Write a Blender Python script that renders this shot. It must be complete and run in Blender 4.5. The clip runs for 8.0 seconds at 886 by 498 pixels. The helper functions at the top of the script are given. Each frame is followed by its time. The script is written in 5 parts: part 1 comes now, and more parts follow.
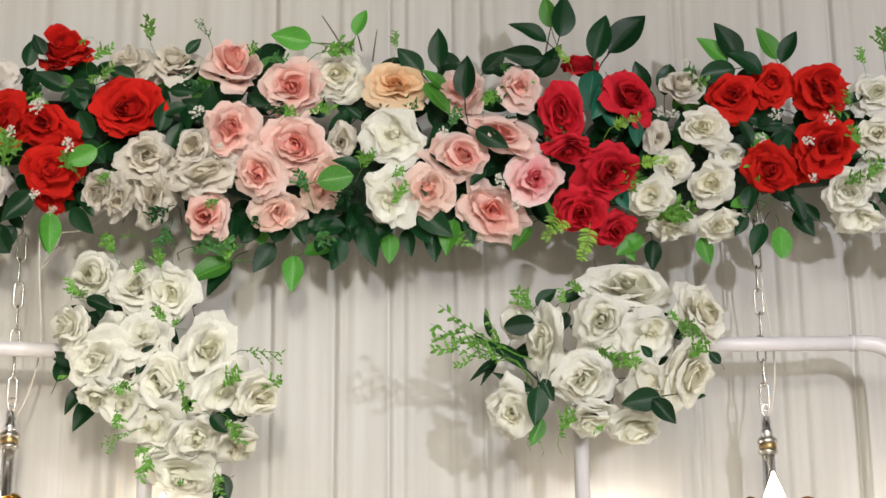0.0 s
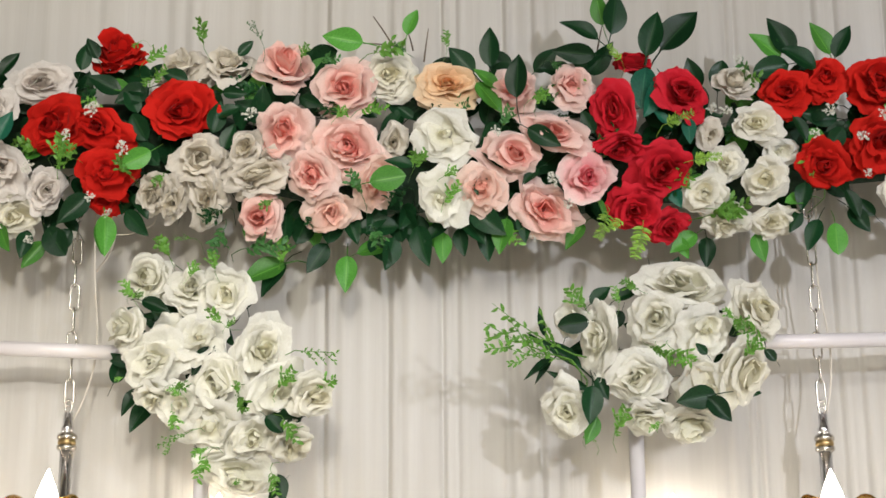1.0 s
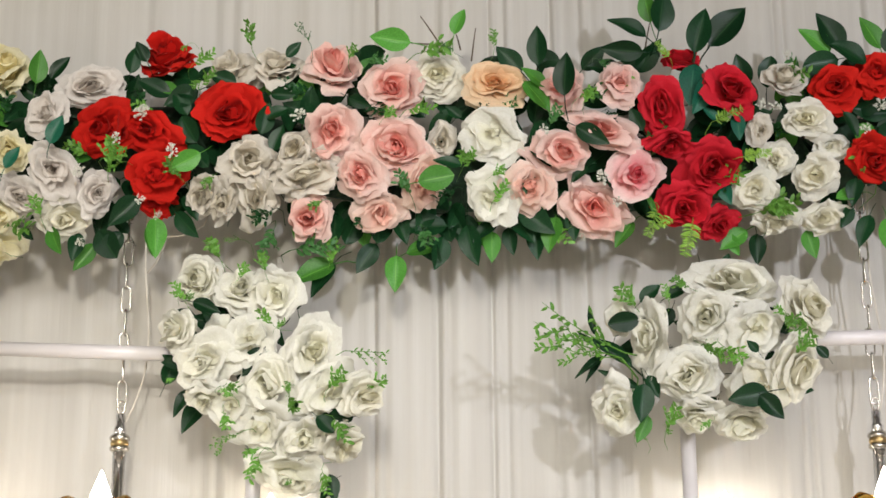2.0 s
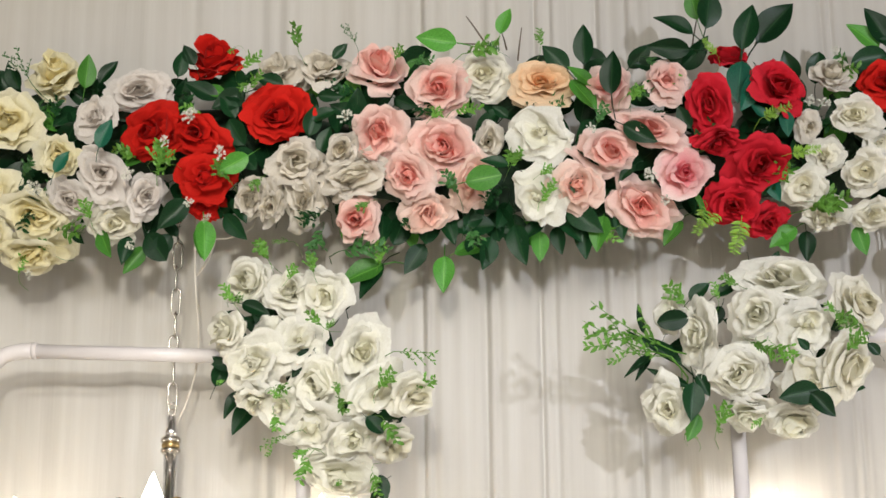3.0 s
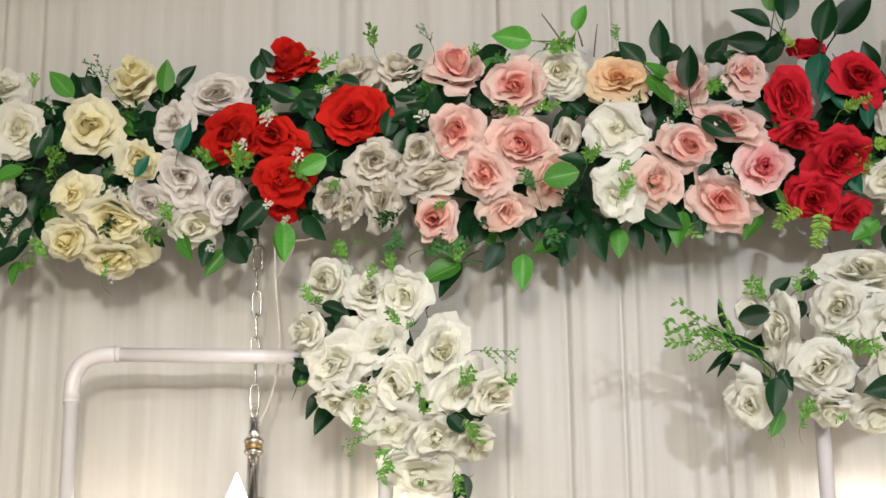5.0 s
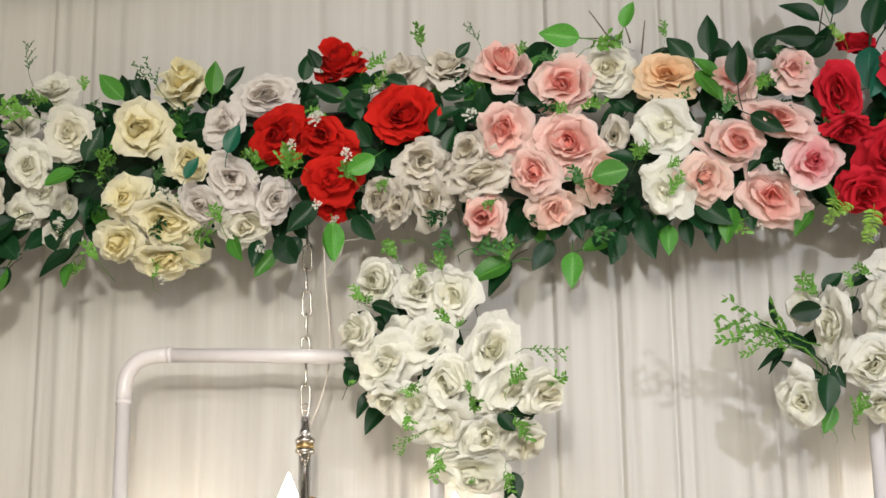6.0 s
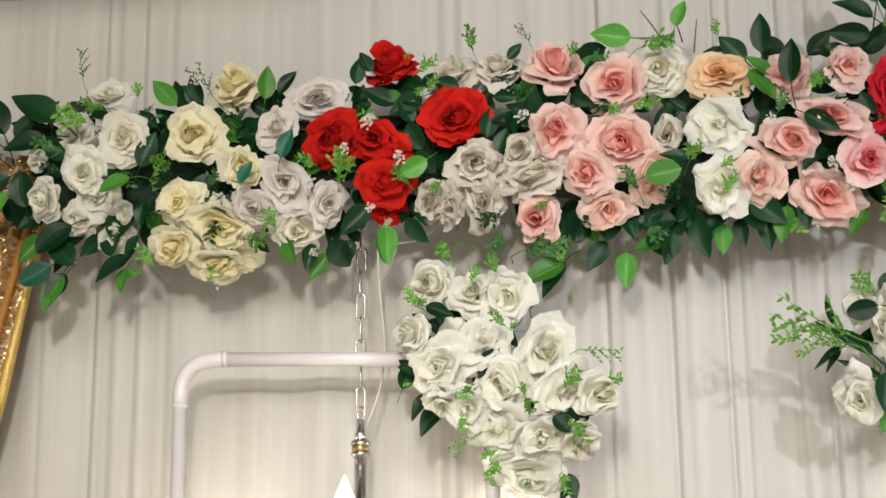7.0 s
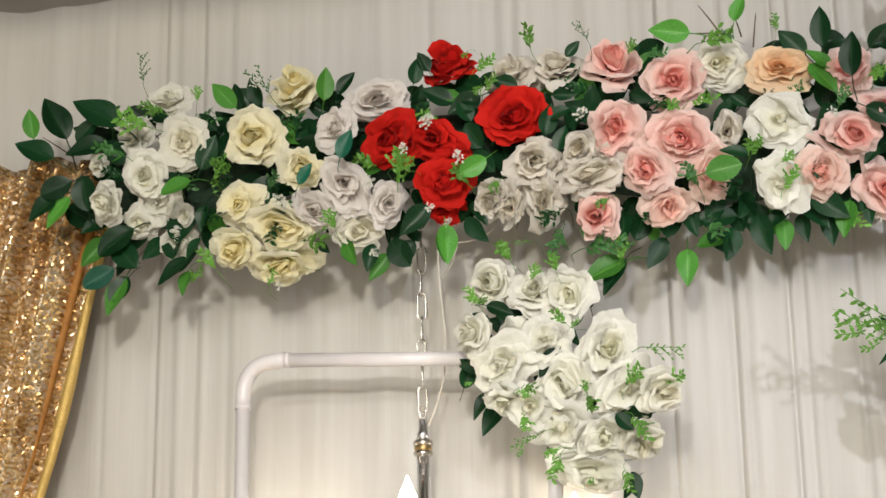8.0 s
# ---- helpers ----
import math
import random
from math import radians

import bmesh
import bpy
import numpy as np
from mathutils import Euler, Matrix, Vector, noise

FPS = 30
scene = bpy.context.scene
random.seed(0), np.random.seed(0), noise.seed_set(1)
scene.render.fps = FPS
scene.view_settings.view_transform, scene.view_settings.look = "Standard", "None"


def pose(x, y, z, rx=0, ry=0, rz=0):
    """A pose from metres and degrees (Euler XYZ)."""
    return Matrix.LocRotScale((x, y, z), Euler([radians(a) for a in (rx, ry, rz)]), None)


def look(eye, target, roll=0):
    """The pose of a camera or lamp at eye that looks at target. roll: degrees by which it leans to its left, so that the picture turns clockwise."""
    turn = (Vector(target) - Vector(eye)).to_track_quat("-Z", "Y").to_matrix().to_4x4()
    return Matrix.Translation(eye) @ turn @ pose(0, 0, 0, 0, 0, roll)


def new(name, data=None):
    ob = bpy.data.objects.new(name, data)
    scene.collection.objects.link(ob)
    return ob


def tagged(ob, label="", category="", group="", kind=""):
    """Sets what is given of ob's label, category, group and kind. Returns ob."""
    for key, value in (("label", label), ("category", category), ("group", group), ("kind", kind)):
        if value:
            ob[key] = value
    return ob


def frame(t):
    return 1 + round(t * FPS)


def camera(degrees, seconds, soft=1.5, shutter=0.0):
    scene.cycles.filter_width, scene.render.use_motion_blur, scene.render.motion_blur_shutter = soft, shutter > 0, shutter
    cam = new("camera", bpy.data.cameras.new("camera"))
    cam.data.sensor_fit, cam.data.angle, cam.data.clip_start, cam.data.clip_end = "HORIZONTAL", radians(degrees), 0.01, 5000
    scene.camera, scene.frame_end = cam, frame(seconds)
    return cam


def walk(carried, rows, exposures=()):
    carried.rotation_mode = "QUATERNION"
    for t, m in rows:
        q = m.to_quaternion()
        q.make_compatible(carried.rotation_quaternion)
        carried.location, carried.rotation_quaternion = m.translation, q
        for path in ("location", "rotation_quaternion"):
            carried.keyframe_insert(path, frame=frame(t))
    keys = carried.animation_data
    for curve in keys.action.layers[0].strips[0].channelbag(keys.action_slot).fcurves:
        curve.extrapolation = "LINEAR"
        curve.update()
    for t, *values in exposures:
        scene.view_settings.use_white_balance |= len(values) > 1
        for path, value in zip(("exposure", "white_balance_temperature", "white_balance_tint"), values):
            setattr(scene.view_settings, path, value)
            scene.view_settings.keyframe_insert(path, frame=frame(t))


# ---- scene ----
cam = camera(28.56, 8.0, soft=1.55, shutter=0.3)
EYE = (0.0, -2.85, 1.55)
# seconds, then the turn of the camera in degrees: it pans to its left where it stands
PAN = [
    (0.0, 106.50, 0.49, -1.50), (0.5, 106.51, 0.49, -0.63), (1.0, 106.49, 0.48, 0.32), (1.5, 106.48, 0.48, 1.15),
    (3.0, 106.50, 0.54, 3.67), (3.5, 106.51, 0.56, 4.35), (4.0, 106.52, 0.61, 5.07), (4.5, 106.51, 0.63, 5.68),
    (6.0, 106.46, 0.66, 8.09), (6.5, 106.51, 0.70, 8.96), (7.0, 106.55, 0.72, 9.94), (7.5, 106.56, 0.75, 10.97),
    (8.0, 106.55, 0.81, 12.03),
]
walk(cam, [(t, pose(*EYE, rx, ry, rz)) for t, rx, ry, rz in PAN],
     exposures=[(0.0, -0.79), (8.0, -0.79)])

# ---- light: two unseen fill lamps under the ceiling, two stage spots, and the candle bulbs ----
hall = bpy.data.worlds.new("hall_air")
scene.world = hall
hall.use_nodes = True
hall.node_tree.nodes["Background"].inputs[0].default_value = (1.0, 0.97, 0.93, 1)
hall.node_tree.nodes["Background"].inputs[1].default_value = 0.02


def spot(name, eye, target, watts, colour, size, cone):
    data = bpy.data.lights.new(name, "SPOT")
    data.energy, data.color, data.shadow_soft_size = watts, colour, size
    data.spot_size, data.spot_blend = radians(cone), 0.9
    ob = new(name, data)
    ob.matrix_world = look(eye, target)
    return ob


def fill_lamp(name, x, y, z, w, d, watts, colour):
    data = bpy.data.lights.new(name, "AREA")
    data.shape, data.size, data.size_y, data.energy, data.color = "RECTANGLE", w, d, watts, colour
    ob = new(name, data)
    ob.matrix_world = pose(x, y, z)
    return ob


spot("stage_spot", (1.85, -3.3, 2.58), (0.62, 0, 2.20), 405, (0.88, 0.90, 1.0), 0.04, 46)
spot("stage_spot", (-0.15, -3.6, 2.75), (-1.0, 0, 2.36), 370, (1.0, 0.95, 0.86), 0.12, 48)
# unseen area lamps, added as soft fill for drape and flowers
fill_lamp("ceiling_fill", 0.0, -3.4, 3.93, 3.6, 1.6, 70, (1.0, 0.97, 0.92))
fill_lamp("ceiling_fill", 0.0, -6.0, 3.93, 3.6, 1.6, 720, (1.0, 0.97, 0.92))

# ---- materials ----
def node_material(name):
    mat = bpy.data.materials.new(name)
    mat.use_nodes = True
    nodes, links = mat.node_tree.nodes, mat.node_tree.links
    return mat, nodes, links, nodes["Principled BSDF"], nodes["Material Output"]


def noise_ramp(nodes, links, scale, stops, detail=4.0, coords=None, stretch=(1, 1, 1)):
    """Noise in object space through a ramp of colours."""
    tc, mp = nodes.new("ShaderNodeTexCoord"), nodes.new("ShaderNodeMapping")
    mp.inputs["Scale"].default_value = stretch
    tex, ramp = nodes.new("ShaderNodeTexNoise"), nodes.new("ShaderNodeValToRGB")
    tex.inputs["Scale"].default_value, tex.inputs["Detail"].default_value = scale, detail
    links.new(tc.outputs[coords or "Object"], mp.inputs[0])
    links.new(mp.outputs[0], tex.inputs["Vector"])
    links.new(tex.outputs["Fac"], ramp.inputs[0])
    while len(ramp.color_ramp.elements) < len(stops):
        ramp.color_ramp.elements.new(0.5)
    for el, (pos, col) in zip(ramp.color_ramp.elements, stops):
        el.position, el.color = pos, (*col, 1)
    return tex, ramp


def add_bump(nodes, links, bsdf, height, strength, distance):
    b = nodes.new("ShaderNodeBump")
    b.inputs["Strength"].default_value, b.inputs["Distance"].default_value = strength, distance
    links.new(height, b.inputs["Height"])
    links.new(b.outputs[0], bsdf.inputs["Normal"])
    return b


def plain(name, dark, light, scale, rough, metal=0.0, bump=0.15, distance=0.001, stretch=(1, 1, 1)):
    mat, n, l, bsdf, out = node_material(name)
    tex, ramp = noise_ramp(n, l, scale, [(0.3, dark), (0.7, light)], stretch=stretch)
    l.new(ramp.outputs[0], bsdf.inputs["Base Color"])
    bsdf.inputs["Roughness"].default_value, bsdf.inputs["Metallic"].default_value = rough, metal
    add_bump(n, l, bsdf, tex.outputs["Fac"], bump, distance)
    return mat


def petal_material(name, heart, body, rim, through_light=0.34):
    """Silk petal: colour from its foot to its rim, a little variation from petal to petal, fine weave and crinkles."""
    mat, n, l, bsdf, out = node_material(name)
    uv, sep = n.new("ShaderNodeUVMap"), n.new("ShaderNodeSeparateXYZ")
    uv.uv_map = "UVMap"
    l.new(uv.outputs[0], sep.inputs[0])
    ramp = n.new("ShaderNodeValToRGB")
    ramp.color_ramp.elements.new(0.5)
    for el, (pos, col) in zip(ramp.color_ramp.elements, [(0.12, heart), (0.55, body), (1.0, rim)]):
        el.position, el.color = pos, (*col, 1)
    l.new(sep.outputs[1], ramp.inputs[0])
    info = n.new("ShaderNodeObjectInfo")
    span = n.new("ShaderNodeMapRange")
    span.inputs["To Min"].default_value, span.inputs["To Max"].default_value = 0.82, 1.0
    l.new(info.outputs["Random"], span.inputs[0])
    hsv = n.new("ShaderNodeHueSaturation")
    l.new(span.outputs[0], hsv.inputs["Value"])
    l.new(ramp.outputs[0], hsv.inputs["Color"])
    tex, blot = noise_ramp(n, l, 14, [(0.3, (0.93, 0.92, 0.90)), (0.65, (1, 1, 1))], detail=2)
    mix = n.new("ShaderNodeMix")
    mix.data_type, mix.blend_type = "RGBA", "MULTIPLY"
    mix.inputs["Factor"].default_value = 1.0
    l.new(hsv.outputs[0], mix.inputs["A"])
    l.new(blot.outputs[0], mix.inputs["B"])
    l.new(mix.outputs["Result"], bsdf.inputs["Base Color"])
    bsdf.inputs["Roughness"].default_value = 0.75
    bsdf.inputs["Specular IOR Level"].default_value = 0.12
    bsdf.inputs["Sheen Weight"].default_value = 0.03
    vein, _ = noise_ramp(n, l, 5, [(0, (0, 0, 0)), (1, (1, 1, 1))], detail=0.5, coords="UV", stretch=(2.6, 0.25, 1))
    add_bump(n, l, bsdf, vein.outputs["Fac"], 0.22, 0.003)
    trans, shade = n.new("ShaderNodeBsdfTranslucent"), n.new("ShaderNodeMixShader")
    l.new(mix.outputs["Result"], trans.inputs["Color"])
    shade.inputs[0].default_value = through_light
    l.new(bsdf.outputs[0], shade.inputs[1])
    l.new(trans.outputs[0], shade.inputs[2])
    l.new(shade.outputs[0], out.inputs["Surface"])
    return mat


PETAL = {
    "red": petal_material("red_silk", (0.52, 0.007, 0.005), (0.60, 0.012, 0.007), (0.67, 0.020, 0.012), 0.2),
    "crimson": petal_material("crimson_silk", (0.52, 0.007, 0.014), (0.60, 0.012, 0.026), (0.68, 0.026, 0.046), 0.2),
    "pink": petal_material("pink_silk", (0.95, 0.38, 0.32), (0.97, 0.63, 0.56), (0.97, 0.79, 0.73)),
    "rosy": petal_material("rosy_pink_silk", (0.90, 0.16, 0.22), (0.95, 0.50, 0.50), (0.97, 0.80, 0.76)),
    "blush": petal_material("blush_silk", (0.95, 0.50, 0.40), (0.96, 0.66, 0.56), (0.96, 0.78, 0.70)),
    "peach": petal_material("peach_silk", (0.97, 0.56, 0.27), (0.97, 0.69, 0.43), (0.97, 0.79, 0.57)),
    "cream": petal_material("cream_silk", (0.94, 0.91, 0.72), (0.94, 0.92, 0.80), (0.93, 0.92, 0.84)),
    "dusty": petal_material("dusty_white_silk", (0.80, 0.74, 0.60), (0.83, 0.78, 0.68), (0.84, 0.80, 0.73)),
    "white": petal_material("white_silk", (0.95, 0.94, 0.78), (0.95, 0.945, 0.85), (0.95, 0.946, 0.88)),
    "lilac": petal_material("greyish_lilac_silk", (0.83, 0.77, 0.71), (0.87, 0.82, 0.78), (0.88, 0.85, 0.82)),
    "yellow": petal_material("pale_yellow_silk", (0.98, 0.88, 0.48), (0.98, 0.93, 0.66), (0.98, 0.95, 0.77)),
}


def leaf_material(name, deep, fresh, rough=0.36):
    mat, n, l, bsdf, out = node_material(name)
    uv, sep = n.new("ShaderNodeUVMap"), n.new("ShaderNodeSeparateXYZ")
    uv.uv_map = "UVMap"
    l.new(uv.outputs[0], sep.inputs[0])
    tex, ramp = noise_ramp(n, l, 30, [(0.3, deep), (0.75, fresh)])
    info, span, hsv = n.new("ShaderNodeObjectInfo"), n.new("ShaderNodeMapRange"), n.new("ShaderNodeHueSaturation")
    span.inputs["To Min"].default_value, span.inputs["To Max"].default_value = 0.7, 1.3
    l.new(info.outputs["Random"], span.inputs[0])
    l.new(span.outputs[0], hsv.inputs["Value"])
    l.new(ramp.outputs[0], hsv.inputs["Color"])
    # printed midrib and side veins
    off, absol, rib = n.new("ShaderNodeMath"), n.new("ShaderNodeMath"), n.new("ShaderNodeMapRange")
    off.operation, absol.operation = "SUBTRACT", "ABSOLUTE"
    off.inputs[1].default_value = 0.5
    l.new(sep.outputs[0], off.inputs[0])
    l.new(off.outputs[0], absol.inputs[0])
    rib.inputs["From Min"].default_value, rib.inputs["From Max"].default_value = 0.0, 0.035
    rib.inputs["To Min"].default_value, rib.inputs["To Max"].default_value = 0.45, 0.0
    l.new(absol.outputs[0], rib.inputs[0])
    mix = n.new("ShaderNodeMix")
    mix.data_type = "RGBA"
    mix.inputs["B"].default_value = (fresh[0] * 2.2 + 0.02, fresh[1] * 1.7 + 0.02, fresh[2] * 1.6 + 0.01, 1)
    l.new(rib.outputs[0], mix.inputs["Factor"])
    l.new(hsv.outputs[0], mix.inputs["A"])
    l.new(mix.outputs["Result"], bsdf.inputs["Base Color"])
    bsdf.inputs["Roughness"].default_value = rough
    bsdf.inputs["Specular IOR Level"].default_value = 0.25
    wave = n.new("ShaderNodeTexWave")
    wave.bands_direction = "DIAGONAL"
    wave.inputs["Scale"].default_value, wave.inputs["Distortion"].default_value = 6.0, 1.0
    l.new(uv.outputs[0], wave.inputs["Vector"])
    add_bump(n, l, bsdf, wave.outputs["Fac"], 0.06, 0.002)
    trans, shade = n.new("ShaderNodeBsdfTranslucent"), n.new("ShaderNodeMixShader")
    l.new(mix.outputs["Result"], trans.inputs["Color"])
    shade.inputs[0].default_value = 0.18
    l.new(bsdf.outputs[0], shade.inputs[1])
    l.new(trans.outputs[0], shade.inputs[2])
    l.new(shade.outputs[0], out.inputs["Surface"])
    return mat


LEAF = {
    "dark": leaf_material("dark_green_leaf", (0.004, 0.026, 0.009), (0.010, 0.056, 0.017)),
    "bright": leaf_material("bright_green_leaf", (0.055, 0.21, 0.028), (0.10, 0.33, 0.05)),
    "teal": leaf_material("teal_green_leaf", (0.010, 0.085, 0.055), (0.02, 0.15, 0.085)),
    "lime": leaf_material("lime_green_leaf", (0.20, 0.42, 0.05), (0.36, 0.58, 0.10)),
    "sprig": leaf_material("fresh_green_sprig", (0.07, 0.22, 0.03), (0.20, 0.42, 0.07)),
    "deep": leaf_material("deep_green_sprig", (0.008, 0.045, 0.013), (0.02, 0.09, 0.025)),
    "sage": leaf_material("dull_green_sprig", (0.03, 0.11, 0.03), (0.08, 0.22, 0.06)),
}
TWIG = plain("twig_brown", (0.08, 0.06, 0.04), (0.16, 0.12, 0.08), 60, 0.8)
BUD = plain("filler_white", (0.50, 0.51, 0.43), (0.70, 0.70, 0.62), 90, 0.8)
# near-black green, so that gaps between the roses read as shade
BACKING = plain("dark_gap_backing", (0.008, 0.022, 0.012), (0.02, 0.05, 0.025), 60, 0.95, bump=0.6, distance=0.006)
PVC = plain("white_plastic", (0.69, 0.65, 0.66), (0.75, 0.72, 0.72), 14, 0.32, bump=0.05)
CHROME = plain("polished_chrome", (0.80, 0.80, 0.83), (0.88, 0.88, 0.91), 30, 0.2, metal=1.0, bump=0.04)
STEEL = plain("aged_chain_steel", (0.48, 0.45, 0.40), (0.66, 0.62, 0.56), 80, 0.26, metal=1.0, bump=0.2)
GOLD = plain("polished_gold", (0.62, 0.36, 0.06), (0.80, 0.52, 0.12), 40, 0.22, metal=1.0, bump=0.1)
BRASS = plain("aged_brass", (0.42, 0.30, 0.14), (0.60, 0.45, 0.22), 60, 0.3, metal=1.0, bump=0.15)
CABLE = plain("clear_cable", (0.60, 0.55, 0.47), (0.72, 0.67, 0.59), 50, 0.4)
WALL = plain("pale_hall_wall", (0.56, 0.53, 0.49), (0.64, 0.61, 0.56), 3, 0.9)
CEIL = plain("hall_ceiling_paint", (0.11, 0.098, 0.082), (0.16, 0.145, 0.125), 2, 0.9)
# pale tone picked so that the unseen floor throws light upward
FLOOR = plain("pale_hall_floor", (0.46, 0.42, 0.36), (0.58, 0.53, 0.46), 12, 0.95, bump=0.5)


def drape_material():
    """White voile: long vertical weave, faint yellowing, thin enough to let some light through."""
    mat, n, l, bsdf, out = node_material("white_voile")
    tex, ramp = noise_ramp(n, l, 5, [(0.3, (0.64, 0.62, 0.59)), (0.7, (0.70, 0.685, 0.66))], stretch=(9, 1, 0.35))
    blot_tex, blot = noise_ramp(n, l, 1.6, [(0.35, (0.95, 0.93, 0.88)), (0.7, (1, 1, 1))])
    mix = n.new("ShaderNodeMix")
    mix.data_type, mix.blend_type = "RGBA", "MULTIPLY"
    mix.inputs["Factor"].default_value = 1.0
    l.new(ramp.outputs[0], mix.inputs["A"])
    l.new(blot.outputs[0], mix.inputs["B"])
    l.new(mix.outputs["Result"], bsdf.inputs["Base Color"])
    bsdf.inputs["Roughness"].default_value, bsdf.inputs["Sheen Weight"].default_value = 0.7, 0.1
    bsdf.inputs["Specular IOR Level"].default_value = 0.25
    fine, _ = noise_ramp(n, l, 26, [(0, (0, 0, 0)), (1, (1, 1, 1))], stretch=(6, 1, 0.12))
    add_bump(n, l, bsdf, fine.outputs["Fac"], 0.2, 0.005)
    trans, shade = n.new("ShaderNodeBsdfTranslucent"), n.new("ShaderNodeMixShader")
    l.new(mix.outputs["Result"], trans.inputs["Color"])
    shade.inputs[0].default_value = 0.2
    l.new(bsdf.outputs[0], shade.inputs[1])
    l.new(trans.outputs[0], shade.inputs[2])
    l.new(shade.outputs[0], out.inputs["Surface"])
    return mat


def sequin_material():
    """Gold sequins: small cells, each turned its own way; between them the duller net shows."""
    mat, n, l, bsdf, out = node_material("gold_sequins")
    tc, cell = n.new("ShaderNodeTexCoord"), n.new("ShaderNodeTexVoronoi")
    cell.inputs["Scale"].default_value = 210
    cell.inputs["Randomness"].default_value = 0.75
    l.new(tc.outputs["UV"], cell.inputs["Vector"])
    geo = n.new("ShaderNodeNewGeometry")
    sub, scl, add, nrm = (n.new("ShaderNodeVectorMath") for _ in range(4))
    sub.operation, scl.operation, add.operation, nrm.operation = "SUBTRACT", "SCALE", "ADD", "NORMALIZE"
    sub.inputs[1].default_value = (0.5, 0.5, 0.5)
    scl.inputs["Scale"].default_value = 1.1
    l.new(cell.outputs["Color"], sub.inputs[0])
    l.new(sub.outputs[0], scl.inputs[0])
    l.new(geo.outputs["Normal"], add.inputs[0])
    l.new(scl.outputs[0], add.inputs[1])
    l.new(add.outputs[0], nrm.inputs[0])
    l.new(nrm.outputs[0], bsdf.inputs["Normal"])
    hue, tint = n.new("ShaderNodeSeparateColor"), n.new("ShaderNodeValToRGB")
    l.new(cell.outputs["Color"], hue.inputs[0])
    tint.color_ramp.elements.new(0.5)
    for el, (pos, col) in zip(tint.color_ramp.elements, [(0.0, (0.52, 0.32, 0.11)), (0.6, (0.74, 0.53, 0.27)), (1.0, (0.90, 0.82, 0.72))]):
        el.position, el.color = pos, (*col, 1)
    l.new(hue.outputs[0], tint.inputs[0])
    # stretches where the sequins lie thin and the net is browner
    wear, bare = noise_ramp(n, l, 9, [(0.38, (0.62, 0.50, 0.38)), (0.60, (1, 1, 1))], stretch=(3, 1, 0.5))
    mix = n.new("ShaderNodeMix")
    mix.data_type, mix.blend_type = "RGBA", "MULTIPLY"
    mix.inputs["Factor"].default_value = 1.0
    l.new(tint.outputs[0], mix.inputs["A"])
    l.new(bare.outputs[0], mix.inputs["B"])
    l.new(mix.outputs["Result"], bsdf.inputs["Base Color"])
    gloss = n.new("ShaderNodeMapRange")
    gloss.inputs["To Min"].default_value, gloss.inputs["To Max"].default_value = 0.10, 0.34
    l.new(hue.outputs[1], gloss.inputs[0])
    l.new(gloss.outputs[0], bsdf.inputs["Roughness"])
    bsdf.inputs["Metallic"].default_value = 0.6
    return mat


VOILE, SEQUIN = drape_material(), sequin_material()
bulb_glass, n_, l_, b_, o_ = node_material("lit_frosted_bulb")
b_.inputs["Base Color"].default_value = (0.95, 0.93, 0.88, 1)
b_.inputs["Emission Color"].default_value = (1.0, 0.92, 0.80, 1)
b_.inputs["Emission Strength"].default_value = 46.0
NET = plain("orange_brown_net", (0.30, 0.12, 0.02), (0.42, 0.19, 0.035), 90, 0.7)
HEM = plain("gold_glitter_band", (0.44, 0.27, 0.05), (0.72, 0.52, 0.18), 420, 0.3, metal=0.45, bump=0.8, distance=0.002)


# ---- mesh helpers ----
def mesh_of(name, bm, material, smooth=True):
    me = bpy.data.meshes.new(name)
    bm.normal_update()
    bm.to_mesh(me)
    bm.free()
    me.materials.append(material)
    if smooth:
        me.shade_smooth()
    return me


def part(name, bm, material, parent=None, label="", smooth=True):
    ob = new(name, mesh_of(name, bm, material, smooth))
    ob.parent = parent
    return tagged(ob, label)


def thing(name, at, label, category, group=""):
    ob = new(name)
    ob.empty_display_size = 0.05
    ob.location = at
    return tagged(ob, label, category, group)


def box(bm, size, centre, bevel=0.0):
    made = bmesh.ops.create_cube(bm, size=1.0)["verts"]
    bmesh.ops.scale(bm, vec=size, verts=made)
    bmesh.ops.translate(bm, vec=centre, verts=made)
    if bevel:
        edges = list({e for v in made for e in v.link_edges})
        bmesh.ops.bevel(bm, geom=edges, offset=bevel, segments=2, affect="EDGES")
    return bm


def sweep(bm, points, radii, sides=10, closed=False):
    """A round tube along points; radii is one number or one for each point."""
    pts = [Vector(p) for p in points]
    if not hasattr(radii, "__len__"):
        radii = [radii] * len(pts)
    rings, count = [], len(pts)
    normal = None
    for i, p in enumerate(pts):
        if closed:
            d = (pts[(i + 1) % count] - pts[i - 1]).normalized()
        else:
            d = (pts[min(i + 1, count - 1)] - pts[max(i - 1, 0)]).normalized()
        if normal is None:
            normal = d.orthogonal().normalized()
        normal = (normal - d * normal.dot(d)).normalized()
        side = d.cross(normal)
        rings.append([bm.verts.new(p + radii[i] * (math.cos(a) * normal + math.sin(a) * side))
                      for a in (2 * math.pi * k / sides for k in range(sides))])
    for i in range(count if closed else count - 1):
        a, b = rings[i], rings[(i + 1) % count]
        for k in range(sides):
            bm.faces.new((a[k], a[(k + 1) % sides], b[(k + 1) % sides], b[k]))
    if not closed:
        bm.faces.new(rings[0][::-1])
        bm.faces.new(rings[-1])
    return bm


